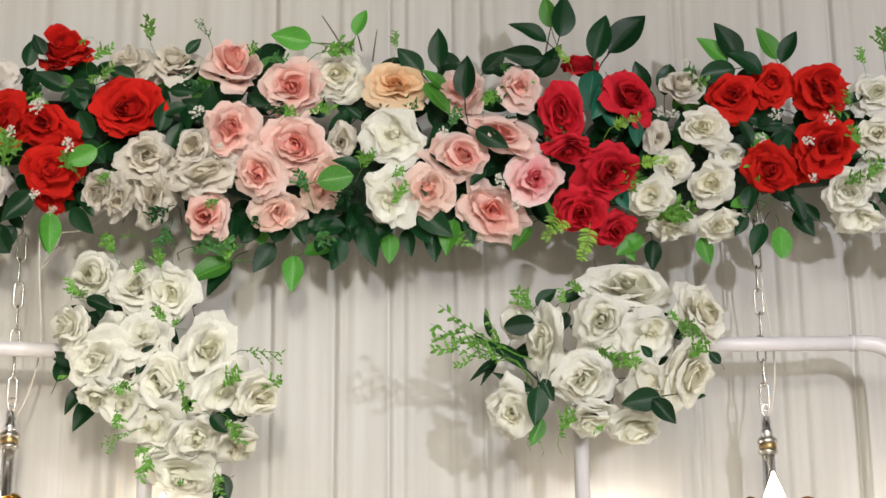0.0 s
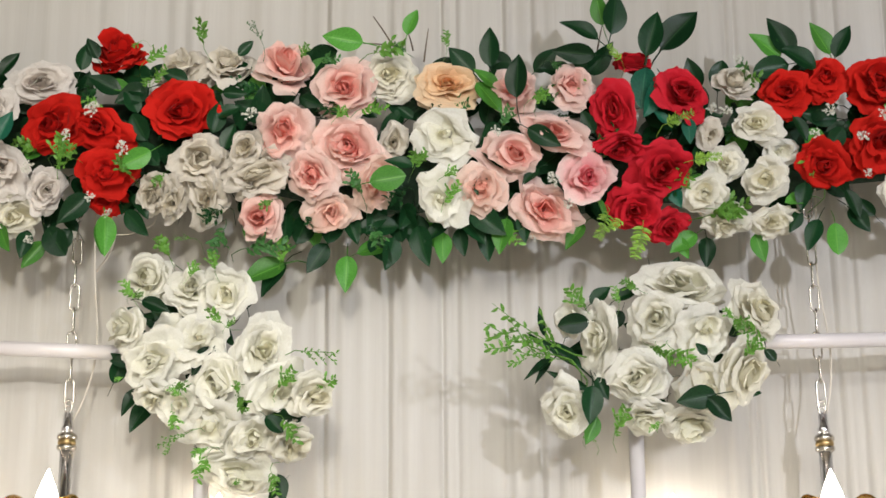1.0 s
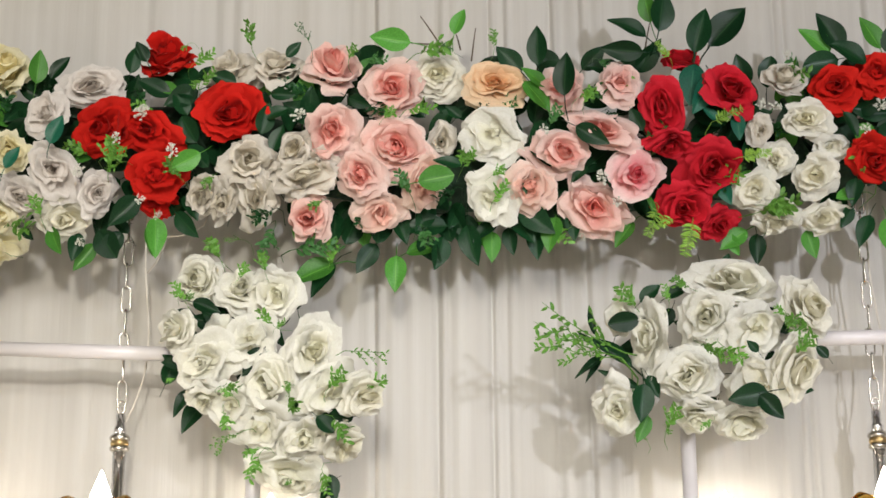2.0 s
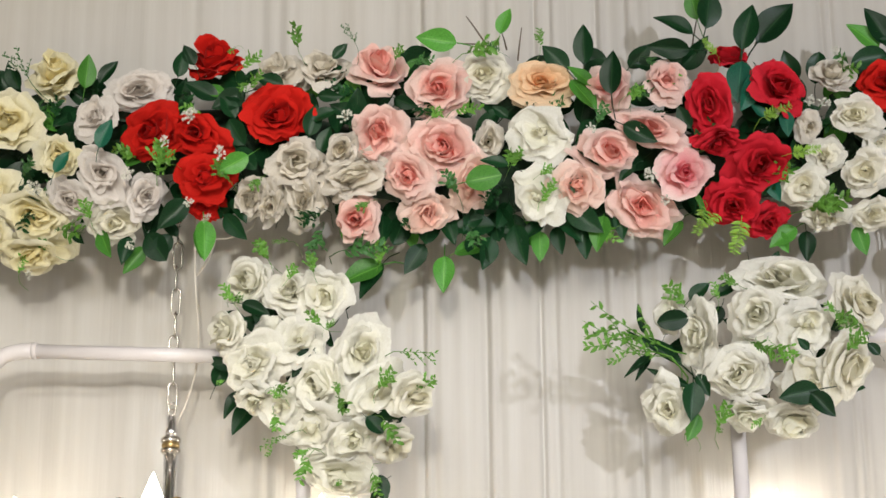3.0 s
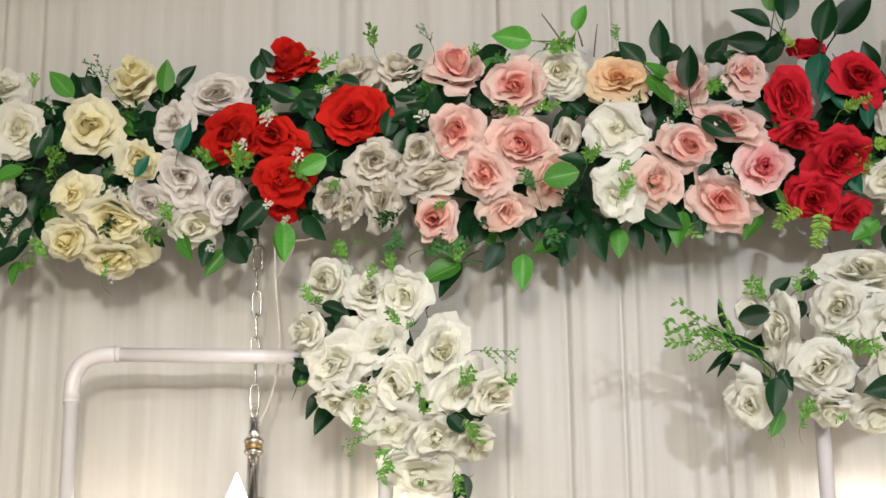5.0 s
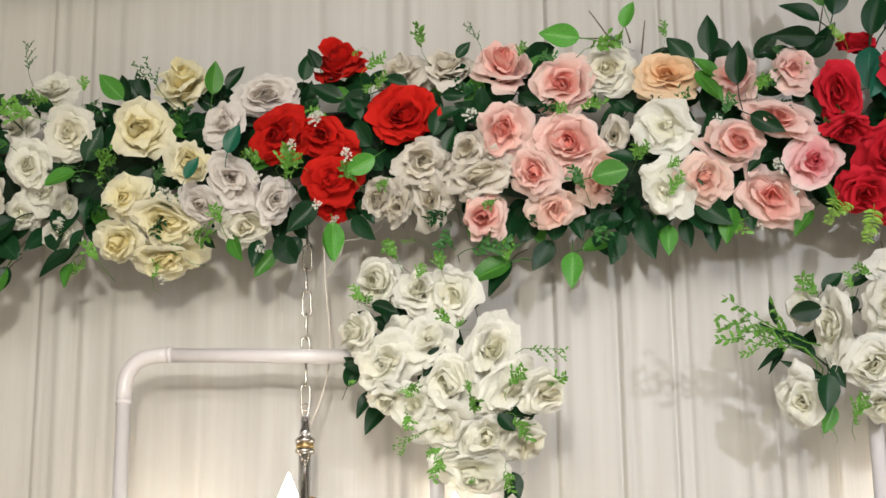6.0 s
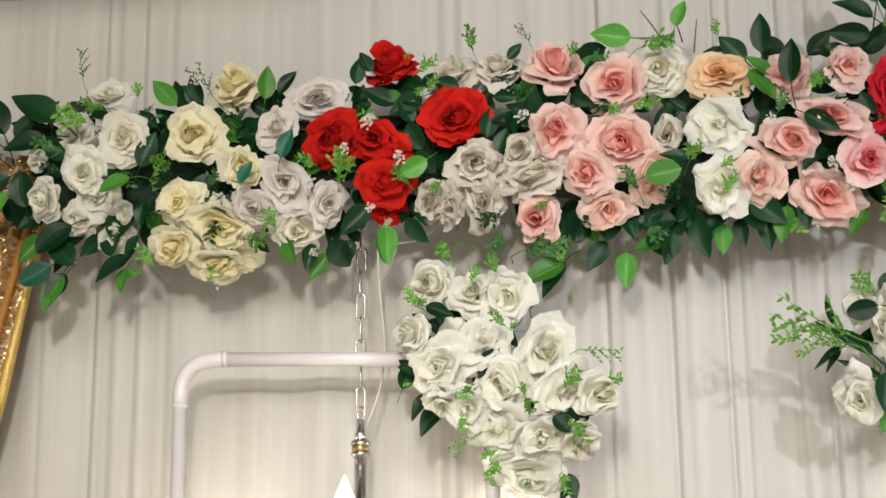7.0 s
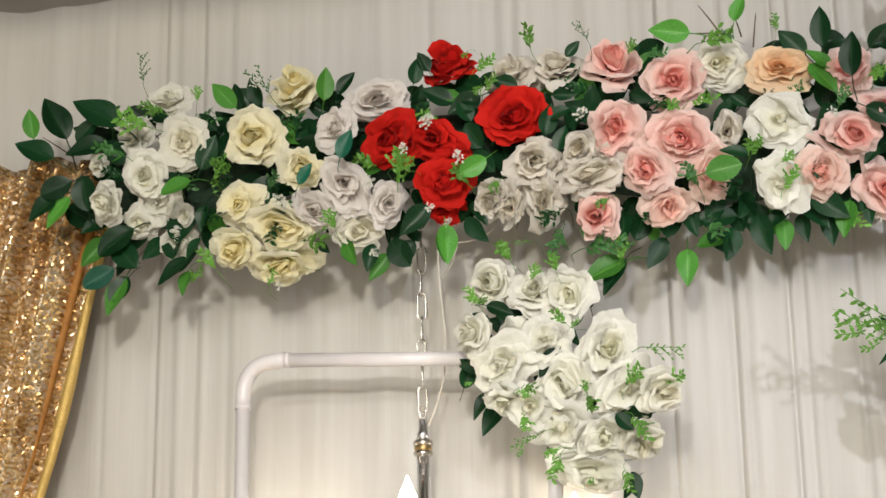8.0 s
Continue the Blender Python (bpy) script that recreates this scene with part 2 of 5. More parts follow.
def lathe(bm, profile, sides=24, axis=(0, 0)):
    """A turned body: profile of (radius, z)."""
    return sweep(bm, [(axis[0], axis[1], z + 1e-6 * i) for i, (r, z) in enumerate(profile)], [max(r, 1e-4) for r, z in profile], sides)


# ---- the hall: floor and outer walls are unseen, kept pale to bounce fill light ----
def slab(name, size, centre, material, kind="structure"):
    ob = part(name, box(bmesh.new(), size, centre), material, None, smooth=False)
    return tagged(ob, kind=kind)


tagged(slab("floor", (12, 12, 0.2), (0, -3.5, -0.1), FLOOR), "unseen hall floor, pale to bounce light up")
tagged(slab("wall_north", (12, 0.2, 4.0), (0, 2.1, 2.0), WALL), "unseen hall wall, pale to bounce light behind the drapes")
tagged(slab("wall_south", (12, 0.2, 4.0), (0, -9.1, 2.0), WALL), "unseen hall wall, pale to bounce light")
tagged(slab("wall_east", (0.2, 11.0, 4.0), (5.1, -3.5, 2.0), WALL), "unseen hall wall, pale to bounce light")
tagged(slab("wall_west", (0.2, 11.0, 4.0), (-5.1, -3.5, 2.0), WALL), "unseen hall wall, pale to bounce light")
ceiling_bm = box(bmesh.new(), (12, 12, 0.2), (0, -3.5, 4.1))
for i in range(8):
    box(ceiling_bm, (10.0, 0.06, 0.05), (0, -7.6 + i * 1.3, 3.975))
for i in range(8):
    box(ceiling_bm, (0.06, 10.0, 0.05), (-4.4 + i * 1.25, -3.5, 3.972))
tagged(part("ceiling", ceiling_bm, CEIL, None, smooth=False), "grey-brown panelled hall ceiling", kind="structure")

# ---- white drape ----
rng = random.Random(7)
FOLDS = []
fx = -2.3
while fx < 2.2:
    FOLDS.append((fx, rng.uniform(0.25, 0.8), rng.uniform(-0.012, 0.012), rng.choice((0.006, 0.009, 0.014))))
    fx += rng.choice((0.03, 0.055, 0.08, 0.095, 0.11, 0.13))


# the deep pinched creases
for cx in (-1.172, -1.095, -1.087, -0.220, -0.217, -0.111, -0.106, -0.102, -0.012, -0.011, 0.016, 0.100, 0.106, 0.158, 0.517, 0.533, 0.681, 0.718, 0.810, 0.810):
    FOLDS.append((cx, 1.05, rng.uniform(-0.004, 0.004), 0.005))


def drape_depth(x, z):
    """Soft swells with narrow pinched creases that lean a little."""
    y = 0.005 * math.sin(21 * x + 1.1 + 0.25 * math.sin(1.7 * z)) + 0.004 * math.sin(47 * x + 0.5 * z)
    y += 0.0035 * noise.noise((x * 9, z * 1.3, 2.0))
    for cx, depth, lean, wide in FOLDS:
        d = (x - cx - lean * (z - 2.3)) / wide
        if abs(d) < 4:
            y += depth * 0.0046 * math.exp(-d * d)
            y -= depth * 0.003 * math.exp(-(d - 1.9) ** 2)
    return y


def drape(name, x0, x1, y0, top, label):
    bm = bmesh.new()
    cols, rows = int((x1 - x0) / 0.0035), 26
    zs = [0.012 + (top - 0.012) * (i / rows) ** 0.7 for i in range(rows + 1)]
    grid = [[bm.verts.new((x, y0 + drape_depth(x, z), z + (0.006 * noise.noise((x * 8, 0, 4)) if z == zs[-1] else 0)))
             for z in zs] for x in (x0 + (x1 - x0) * i / cols for i in range(cols + 1))]
    for a, b in zip(grid, grid[1:]):
        for j in range(rows):
            bm.faces.new((a[j], b[j], b[j + 1], a[j + 1]))
    ob = part(name, bm, VOILE)
    solid = ob.modifiers.new("cloth", "SOLIDIFY")
    solid.thickness, solid.offset = 0.0012, 1.0
    return tagged(ob, label, "curtain")


DRAPE_Y = 0.13
drape("backdrop_curtain", -2.25, 2.15, DRAPE_Y, 3.018, "white voile backdrop curtain hanging in pleats to the floor")
rod = thing("curtain_rail", (0, DRAPE_Y + 0.03, 3.0), "white metal rail that carries the backdrop curtain", "rail")
part("rail", sweep(bmesh.new(), [(-2.3, 0, 0), (2.2, 0, 0)], 0.016, 12), PVC, rod)
for px in (-2.2, 0.0, 2.1):
    part("post", sweep(bmesh.new(), [(px, 0.04, -3.0), (px, 0.04, 0.0)], 0.02, 12), PVC, rod)


# ---- gold sequin drape, gathered to one side ----
def gold_edge(drop):
    """Where the slanting edge of the gold curtain hangs, at a drop below its top."""
    return -1.188 - 0.218 * min(drop, 1.3) - 0.014 * math.sin(2.2 * drop) - 0.006 * math.sin(9 * drop)


def gold_drape():
    bm = bmesh.new()
    uv = bm.loops.layers.uv.new("UVMap")
    cols, rows, top = 200, 90, 2.655
    grid = []
    for i in range(cols + 1):
        s, line = i / cols, []
        for j in range(rows + 1):
            v = j / rows
            z = top - (top - 0.015) * v
            drop = top - z
            right, left = gold_edge(drop), -2.1 + 0.05 * drop
            x = left + (right - left) * s
            fold = 0.022 * math.sin(2 * math.pi * s * 8.5 + 0.7 * math.sin(2 * drop)) + 0.010 * math.sin(2 * math.pi * s * 21 + 1)
            fold += 0.010 * noise.noise((s * 14, z * 3, 1)) + 0.020 * math.exp(-((right - 0.052 - x) / 0.012) ** 2)
            line.append((bm.verts.new((x, 0.035 + fold, z + (0.008 * math.sin(40 * s) if j == 0 else 0))), (s * 0.9, z)))
        grid.append(line)
    for a, b in zip(grid, grid[1:]):
        for j in range(rows):
            quad = (a[j], a[j + 1], b[j + 1], b[j])
            f = bm.faces.new([q[0] for q in quad])
            for loop, q in zip(f.loops, quad):
                loop[uv].uv = q[1]
    ob = part("sequin_curtain", bm, SEQUIN)
    solid = ob.modifiers.new("cloth", "SOLIDIFY")
    solid.thickness = 0.0015
    drops = [0.03 * k for k in range(88)]
    part("hem", sweep(bmesh.new(), [(gold_edge(d) - 0.004, 0.030, top - d) for d in drops], [0.010 + 0.0015 * math.sin(17 * d) for d in drops], 10), HEM, ob, "bright gold glitter hem band")
    # tube in dark net colour, added in the valley to stand for a deep fold
    part("fold_strip", sweep(bmesh.new(), [(gold_edge(d) - 0.052 + 0.003 * math.sin(8 * d), 0.052, top - d) for d in drops], 0.0075, 8), NET, ob, "orange-brown strip standing in for a deep fold")
    return tagged(ob, "gold sequin side curtain with a slanting gathered edge", "curtain")


gold_drape()


# ---- plastic pipe arches ----
def bend(a, corner, b, steps=8):
    a, c, b = Vector(a), Vector(corner), Vector(b)
    return [(1 - t) ** 2 * a + 2 * t * (1 - t) * c + t * t * b for t in (i / steps for i in range(steps + 1))]


def pipe_arch(x0, x1, top0, top1, label):
    """Two posts and a crossbar, joined by elbows; top0 and top1 are the heights of the crossbar's two ends."""
    arch = thing("pipe_arch", (0, 0, 0), label, "pipe frame", "white pipe arches")
    r, k = 0.0125, 0.062
    for x, top in ((x0, top0), (x1, top1)):
        part("post", sweep(bmesh.new(), [(x, 0, 0.0), (x, 0, top - k)], r, 16), PVC, arch)
    part("crossbar", sweep(bmesh.new(), [(x0 + k, 0, top0), (x1 - k, 0, top1)], r, 16), PVC, arch)
    for x, top, s in ((x0, top0, 1), (x1, top1, -1)):
        curve = [(x, 0, top - k - 0.018)] + bend((x, 0, top - k), (x, 0, top), (x + s * k, 0, top)) + [(x + s * (k + 0.018), 0, top)]
        part("elbow", sweep(bmesh.new(), curve, 0.0137, 18), PVC, arch)
        for end, way in (((x, 0, top - k - 0.018), (0, 0, -0.004)), ((x + s * (k + 0.018), 0, top), (s * 0.004, 0, 0))):
            e, w = Vector(end), Vector(way)
            part("coupling_ring", sweep(bmesh.new(), [e - w, e + w], 0.0146, 18), PVC, arch)
    return arch


pipe_arch(-0.955, -0.41, 2.234, 2.213, "white plastic pipe arch with rounded elbows and a flower corner")
pipe_arch(0.308, 0.853, 2.224, 2.228, "white plastic pipe arch holding a white flower spray")


# ---- chandeliers on chains ----
def chain_link(length, width, wire):
    s, h = length / 2 - width / 2, width / 2
    pts = [(h * math.cos(a), 0, s + h * math.sin(a)) for a in (math.pi * i / 7 for i in range(8))]
    pts += [(h * math.cos(a), 0, -s + h * math.sin(a)) for a in (math.pi + math.pi * i / 7 for i in range(8))]
    return mesh_of("chain_link", sweep(bmesh.new(), pts, wire, 7, closed=True), STEEL)


LINK = chain_link(0.047, 0.0145, 0.0016)


def bulb_mesh():
    profile = [(0.0125, 0.0), (0.0155, 0.008), (0.0185, 0.022), (0.0185, 0.032), (0.016, 0.046), (0.011, 0.060), (0.006, 0.072), (0.002, 0.082), (0.0002, 0.085)]
    return mesh_of("bulb", lathe(bmesh.new(), profile), bulb_glass)


BULB = bulb_mesh()


def gold_leaf_mesh():
    bm = bmesh.new()
    rows = []
    for i in range(7):
        v = i / 6
        w = 0.015 * math.sin(math.pi * min(0.97, 0.08 + 0.92 * v)) + 0.001
        x, z = 0.05 * v, 0.035 * v - 0.035 * v ** 3
        rows.append([bm.verts.new((x, u * w, z - 0.006 * abs(u))) for u in (-1, -0.5, 0, 0.5, 1)])
    for a, b in zip(rows, rows[1:]):
        for k in range(4):
            bm.faces.new((a[k], a[k + 1], b[k + 1], b[k]))
    bmesh.ops.solidify(bm, geom=bm.faces[:], thickness=0.0012)
    return mesh_of("gold_leaf", bm, GOLD)


GOLD_LEAF = gold_leaf_mesh()


def link_child(name, mesh, parent, m, label=""):
    ob = new(name, mesh)
    ob.parent = parent
    ob.matrix_basis = m
    return tagged(ob, label)


def chandelier(x, y, knob_z, arms, turn, chain_top, label):
    c = thing("chandelier", (x, y, knob_z), label, "chandelier", "candle chandeliers")
    z = 0.085
    i = 0
    while knob_z + z < chain_top:
        link_child("chain_link", LINK, c, pose(0.0008 * math.sin(i * 2.3), 0, z, 0, 1.5 * math.sin(i * 1.7), 78 * (i % 2) + turn))
        z += 0.0415
        i += 1
    part("hook", sweep(bmesh.new(), [(0.006 * math.cos(a), 0, 0.062 + 0.011 * math.sin(a)) for a in (2 * math.pi * k / 14 for k in range(14))], 0.002, 7, closed=True), STEEL, c)
    part("cap", lathe(bmesh.new(), [(0.0, 0.052), (0.0075, 0.050), (0.008, 0.030), (0.0105, 0.026), (0.0105, 0.016), (0.0, 0.014)]), CHROME, c)
    part("knob", lathe(bmesh.new(), [(0.0, 0.016), (0.0135, 0.015), (0.017, 0.011), (0.017, 0.006), (0.012, 0.004)]), STEEL, c)
    part("collar", lathe(bmesh.new(), [(0.0, 0.005), (0.0145, 0.004), (0.0155, 0.0), (0.0145, -0.004), (0.0, -0.005)]), BRASS, c, "brass collar")
    part("knob", lathe(bmesh.new(), [(0.012, -0.004), (0.0165, -0.006), (0.0165, -0.011), (0.013, -0.014), (0.0, -0.0145)]), STEEL, c)
    part("stem", lathe(bmesh.new(), [(0.0, -0.014), (0.0108, -0.015), (0.0108, -0.36), (0.0, -0.361)]), CHROME, c, "chrome tube stem")
    part("hub", lathe(bmesh.new(), [(0.0, -0.35), (0.022, -0.355), (0.034, -0.38), (0.03, -0.41), (0.012, -0.44), (0.015, -0.46), (0.0, -0.48)]), GOLD, c)
    for angle, tip_z in arms:
        a = radians(angle)
        dx, dy = math.sin(a), -math.cos(a)
        reach = 0.255
        z1 = tip_z - knob_z - 0.085
        path = [(dx * reach * t, dy * reach * t, -0.39 - 0.09 * math.sin(math.pi * t) + (z1 - 0.03 + 0.39) * t ** 2.2) for t in (k / 14 for k in range(15))]
        part("arm", sweep(bmesh.new(), path, 0.006, 10), GOLD, c)
        ex, ey = dx * reach, dy * reach
        part("cup", lathe(bmesh.new(), [(0.0, z1 - 0.035), (0.012, z1 - 0.03), (0.026, z1 - 0.012), (0.024, z1 - 0.010), (0.0, z1 - 0.016)], axis=(ex, ey)), GOLD, c)
        part("socket", lathe(bmesh.new(), [(0.011, z1 - 0.02), (0.012, z1 - 0.002), (0.012, z1 + 0.001)], axis=(ex, ey)), PVC, c)
        link_child("bulb", BULB, c, pose(ex, ey, z1), "lit candle-shaped bulb")
        for k, turn_ in enumerate((35, 145, 215, 325)):
            b = radians(turn_)
            link_child("gold_leaf", GOLD_LEAF, c, pose(ex + 0.022 * math.cos(b), ey + 0.022 * math.sin(b), z1 + 0.024, 0, -10, turn_))
    return c


chandelier(-0.641, 0.03, 2.071, ((7, 1.985), (97, 1.99), (-83, 1.985)), 20, 2.62, "chrome and gold candle chandelier hanging on a chain, bulbs lit")
chandelier(0.625, 0.03, 2.057, ((-11, 1.975), (-97, 1.982), (83, 1.975)), 5, 2.66, "chrome candle chandelier with gold leaves on a steel chain, lit")
for x, z, side, bulge in ((-0.641, 2.11, 1, 0.034), (0.625, 2.10, 1, 0.012)):
    cable = thing("lamp_cable", (x, 0.036, z), "thin clear lamp cable hanging loosely beside the chain", "cable", "lamp cables")
    part("cord", sweep(bmesh.new(), [(side * (0.006 + bulge * math.sin(math.pi * min(1, t * 1.15)) ** 0.8 + 0.008 * math.sin(9 * t)), 0.002, 0.5 * t) for t in (k / 26 for k in range(27))], 0.0017, 7), CABLE, cable)
loop = thing("lamp_cable", (-0.495, 0, 2.45), "thin beige cable looping down below the garland", "cable", "lamp cables")
part("cord", sweep(bmesh.new(), [(-0.115, 0.05, -0.076), (-0.097, 0.05, -0.051), (-0.087, 0.05, -0.024), (-0.084, 0.05, -0.010), (-0.062, 0.05, -0.009), (-0.038, 0.05, -0.003), (-0.019, 0.05, 0.010), (-0.010, 0.05, 0.035), (-0.013, 0.05, 0.053)], 0.0016, 7), CABLE, loop)


# ---- silk roses, leaves, sprigs ----
# ---- a rose of radius 1 opens along +Z: profiles (radius, height) of its rings of petals, from the heart outward ----
RINGS = (
    ((0.10, 0.32), (0.34, 0.50), (0.33, 0.80), (0.43, 0.89)),
    ((0.12, 0.26), (0.44, 0.38), (0.50, 0.70), (0.66, 0.73)),
    ((0.12, 0.10), (0.56, 0.18), (0.70, 0.50), (0.87, 0.47)),
    ((0.14, 0.02), (0.62, 0.06), (0.88, 0.30), (1.07, 0.20)),
)
HALF_WIDTH = (0.42, 0.60, 0.74, 0.80)
NU, NV = 14, 9
PETAL_FACES = [(i * (NV + 1) + j, (i + 1) * (NV + 1) + j, (i + 1) * (NV + 1) + j + 1, i * (NV + 1) + j + 1) for i in range(NU) for j in range(NV)]


def petal_points(profile, width, roundness, pr, tone, ruffle, lip):
    """Points and tones of one cupped petal: rounded, wavy rim that rolls outward, soft pleats from its foot."""
    ph, seed = pr.uniform(0, 6.3), pr.uniform(0, 50)
    skew, point = pr.uniform(-0.13, 0.13), pr.choice((0.0, 0.0, -0.05, 0.06))
    fold = (pr.uniform(-0.04, 0.16), pr.uniform(-0.04, 0.16))
    crease, pleat = pr.uniform(-0.5, 0.5), pr.uniform(0.004, 0.014) * ruffle
    (r0, z0), (r1, z1), (r2, z2), (r3, z3) = profile
    points, tones = [], []
    for i in range(NU + 1):
        u = -1 + 2 * i / NU
        for j in range(NV + 1):
            v = j / NV
            s = v * (0.97 - 0.30 * abs(u) ** 3.0 + point * max(0.0, 1 - 2.2 * abs(u)) + skew * u
                     + 0.11 * noise.noise((u * 2.8 + seed, 0.3, 1.0)))
            k = 1 - s
            r = k ** 3 * r0 + 3 * k * k * s * r1 + 3 * k * s * s * r2 + s ** 3 * r3
            z = k ** 3 * z0 + 3 * k * k * s * z1 + 3 * k * s * s * z2 + s ** 3 * z3
            roll = max(0.0, s - 0.72) / 0.28
            r += lip * 0.065 * roll ** 1.8
            z -= lip * 0.075 * roll ** 2.2
            d = u * width * (0.30 + 0.70 * math.sin(min(1.0, v * 1.25) * math.pi / 2))
            bend_r = max(r, 0.16) * roundness
            x, y = r - bend_r * (1 - math.cos(d / bend_r)), bend_r * math.sin(d / bend_r)
            corner = max(0.0, abs(u) - 0.4) / 0.6 * max(0.0, s - 0.25)
            back = fold[u > 0] * 1.8 * corner ** 1.8 * lip
            wave = ruffle * max(0.0, s - 0.3) * (0.075 * math.sin(2.4 * u + ph) + 0.028 * math.sin(5.3 * u + 2 * ph))
            wave += pleat * s * math.sin(9.0 * u + ph)
            wave -= 0.03 * math.exp(-((u - crease) * 4) ** 2) * s
            points.append((x + back + 0.8 * wave, y, z + 0.7 * wave - 0.9 * back))
            tones.append((i / NU, tone[0] + (tone[1] - tone[0]) * s))
    return points, tones


def crumple(p, seed, much):
    """The whole flower is pressed a little out of shape."""
    a = noise.noise_vector((p[0] * 1.5 + seed, p[1] * 1.5, p[2] * 1.2))
    b = noise.noise_vector((p[0] * 3.6, p[1] * 3.6 + seed, p[2] * 3.0))
    return Vector(p) + much * (0.17 * a + 0.10 * b)


def sheet_mesh(name, sheets, material):
    """One mesh out of (points, tones) sheets."""
    verts, faces, uvs = [], [], []
    for points, tones in sheets:
        base = len(verts)
        verts += points
        for f in PETAL_FACES:
            faces.append([base + q for q in f])
            for q in f:
                uvs += tones[q]
    me = bpy.data.meshes.new(name)
    me.from_pydata(verts, [], faces)
    me.uv_layers.new(name="UVMap").data.foreach_set("uv", uvs)
    me.materials.append(material)
    me.shade_smooth()
    return me


ROSE_WORDS = {
    "red": "open silk rose in bright red", "crimson": "open silk rose in crimson", "pink": "pale pink silk rose with a deeper pink heart",
    "rosy": "pink silk rose with a hot-pink heart", "blush": "blush-peach silk rose", "peach": "peach-orange silk rose",
    "cream": "cream silk rose", "dusty": "dusty off-white silk rose", "white": "white silk rose with a greenish-yellow heart",
    "lilac": "greyish-white silk rose", "yellow": "pale yellow silk rose",
}
flower_random = random.Random(11)


def facing(yaw, tilt, spin):
    """Turns +Z to look out of the backdrop: yaw to the viewer's right, tilt upward."""
    out = Vector((math.sin(radians(yaw)) * math.cos(radians(tilt)), -math.cos(radians(yaw)) * math.cos(radians(tilt)), math.sin(radians(tilt))))
    return out.to_track_quat("Z", "Y").to_matrix().to_4x4() @ pose(0, 0, 0, 0, 0, spin)


ROSE_KINDS = {
    # petals in each ring, waviness, depth, jolt in degrees, crumple
    "open": ((3, 4, 5, 5), 1.2, 0.92, 9, 1.0),
    "cup": ((3, 4, 5, 4), 1.2, 1.15, 9, 1.0),
    "layered": ((5, 6, 7, 6), 1.3, 0.85, 8, 0.9),
    "loose": ((1, 2, 4, 5), 1.6, 0.75, 18, 1.5),
    "ruffle": ((4, 5, 6, 6), 2.3, 1.0, 17, 1.5),
}


ROSE_KINDS = {
    # petals in each ring, waviness, depth, jolt in degrees, crumple
    "open": ((3, 4, 5, 5), 1.3, 0.78, 10, 1.15),
    "cup": ((3, 4, 5, 4), 1.3, 1.0, 10, 1.15),
    "layered": ((5, 6, 7, 6), 1.4, 0.72, 9, 1.0),
    "loose": ((1, 2, 4, 5), 1.6, 0.75, 18, 1.5),
    "ruffle": ((4, 5, 6, 6), 2.3, 1.0, 17, 1.5),
}


ROSE_KINDS = {
    # petals in each ring, waviness, depth, jolt in degrees, crumple
    "open": ((4, 5, 5, 6), 1.3, 0.78, 10, 1.15),
    "cup": ((3, 4, 5, 4), 1.3, 1.0, 10, 1.15),
    "layered": ((5, 6, 7, 6), 1.4, 0.72, 9, 1.0),
    "loose": ((1, 2, 4, 5), 1.6, 0.75, 18, 1.5),
    "ruffle": ((4, 5, 6, 6), 2.3, 1.0, 17, 1.5),
}


ROSE_KINDS = {
    # petals in each ring, waviness, depth, jolt in degrees, crumple
    "open": ((4, 5, 5, 6), 1.3, 0.78, 10, 1.15),
    "cup": ((3, 4, 5, 4), 1.3, 1.0, 10, 1.15),
    "layered": ((5, 6, 7, 6), 1.4, 0.72, 9, 1.0),
    "loose": ((1, 2, 4, 5), 1.6, 0.75, 18, 1.5),
    "ruffle": ((4, 5, 6, 6), 2.3, 1.0, 17, 1.5),
}


ROSE_KINDS = {
    # petals in each ring, waviness, depth, jolt in degrees, crumple
    "open": ((4, 5, 5, 6), 1.3, 0.78, 10, 1.15),
    "cup": ((3, 4, 5, 4), 1.3, 1.0, 10, 1.15),
    "layered": ((5, 6, 7, 6), 1.4, 0.72, 9, 1.0),
    "loose": ((1, 2, 4, 5), 1.6, 0.75, 18, 1.5),
    "ruffle": ((4, 5, 6, 6), 2.3, 1.0, 17, 1.5),
}


ROSE_KINDS = {
    # petals in each ring, waviness, depth, jolt in degrees, crumple
    "open": ((4, 5, 5, 6), 1.3, 0.78, 10, 1.15),
    "cup": ((3, 4, 5, 4), 1.3, 1.0, 10, 1.15),
    "layered": ((5, 6, 7, 6), 1.4, 0.72, 9, 1.0),
    "loose": ((1, 2, 4, 5), 1.6, 0.75, 14, 1.2),
    "ruffle": ((4, 5, 6, 6), 2.3, 1.0, 17, 1.5),
}


ROSE_KINDS = {
    # petals in each ring, waviness, depth, jolt in degrees, crumple
    "open": ((4, 5, 5, 6), 1.3, 0.78, 10, 1.15),
    "cup": ((3, 4, 5, 4), 1.3, 1.0, 10, 1.15),
    "layered": ((5, 6, 7, 6), 1.4, 0.72, 9, 1.0),
    "loose": ((1, 2, 4, 5), 1.6, 0.75, 14, 1.2),
    "ruffle": ((4, 5, 6, 6), 2.3, 1.0, 17, 1.5),
}


ROSE_KINDS = {
    # petals in each ring, waviness, depth, jolt in degrees, crumple
    "open": ((4, 5, 5, 6), 1.3, 0.78, 10, 1.15),
    "cup": ((3, 4, 5, 4), 1.3, 1.0, 10, 1.15),
    "layered": ((5, 6, 7, 6), 1.4, 0.72, 9, 1.0),
    "loose": ((1, 2, 4, 5), 1.6, 0.75, 14, 1.2),
    "ruffle": ((4, 5, 6, 6), 2.3, 1.0, 17, 1.5),
}


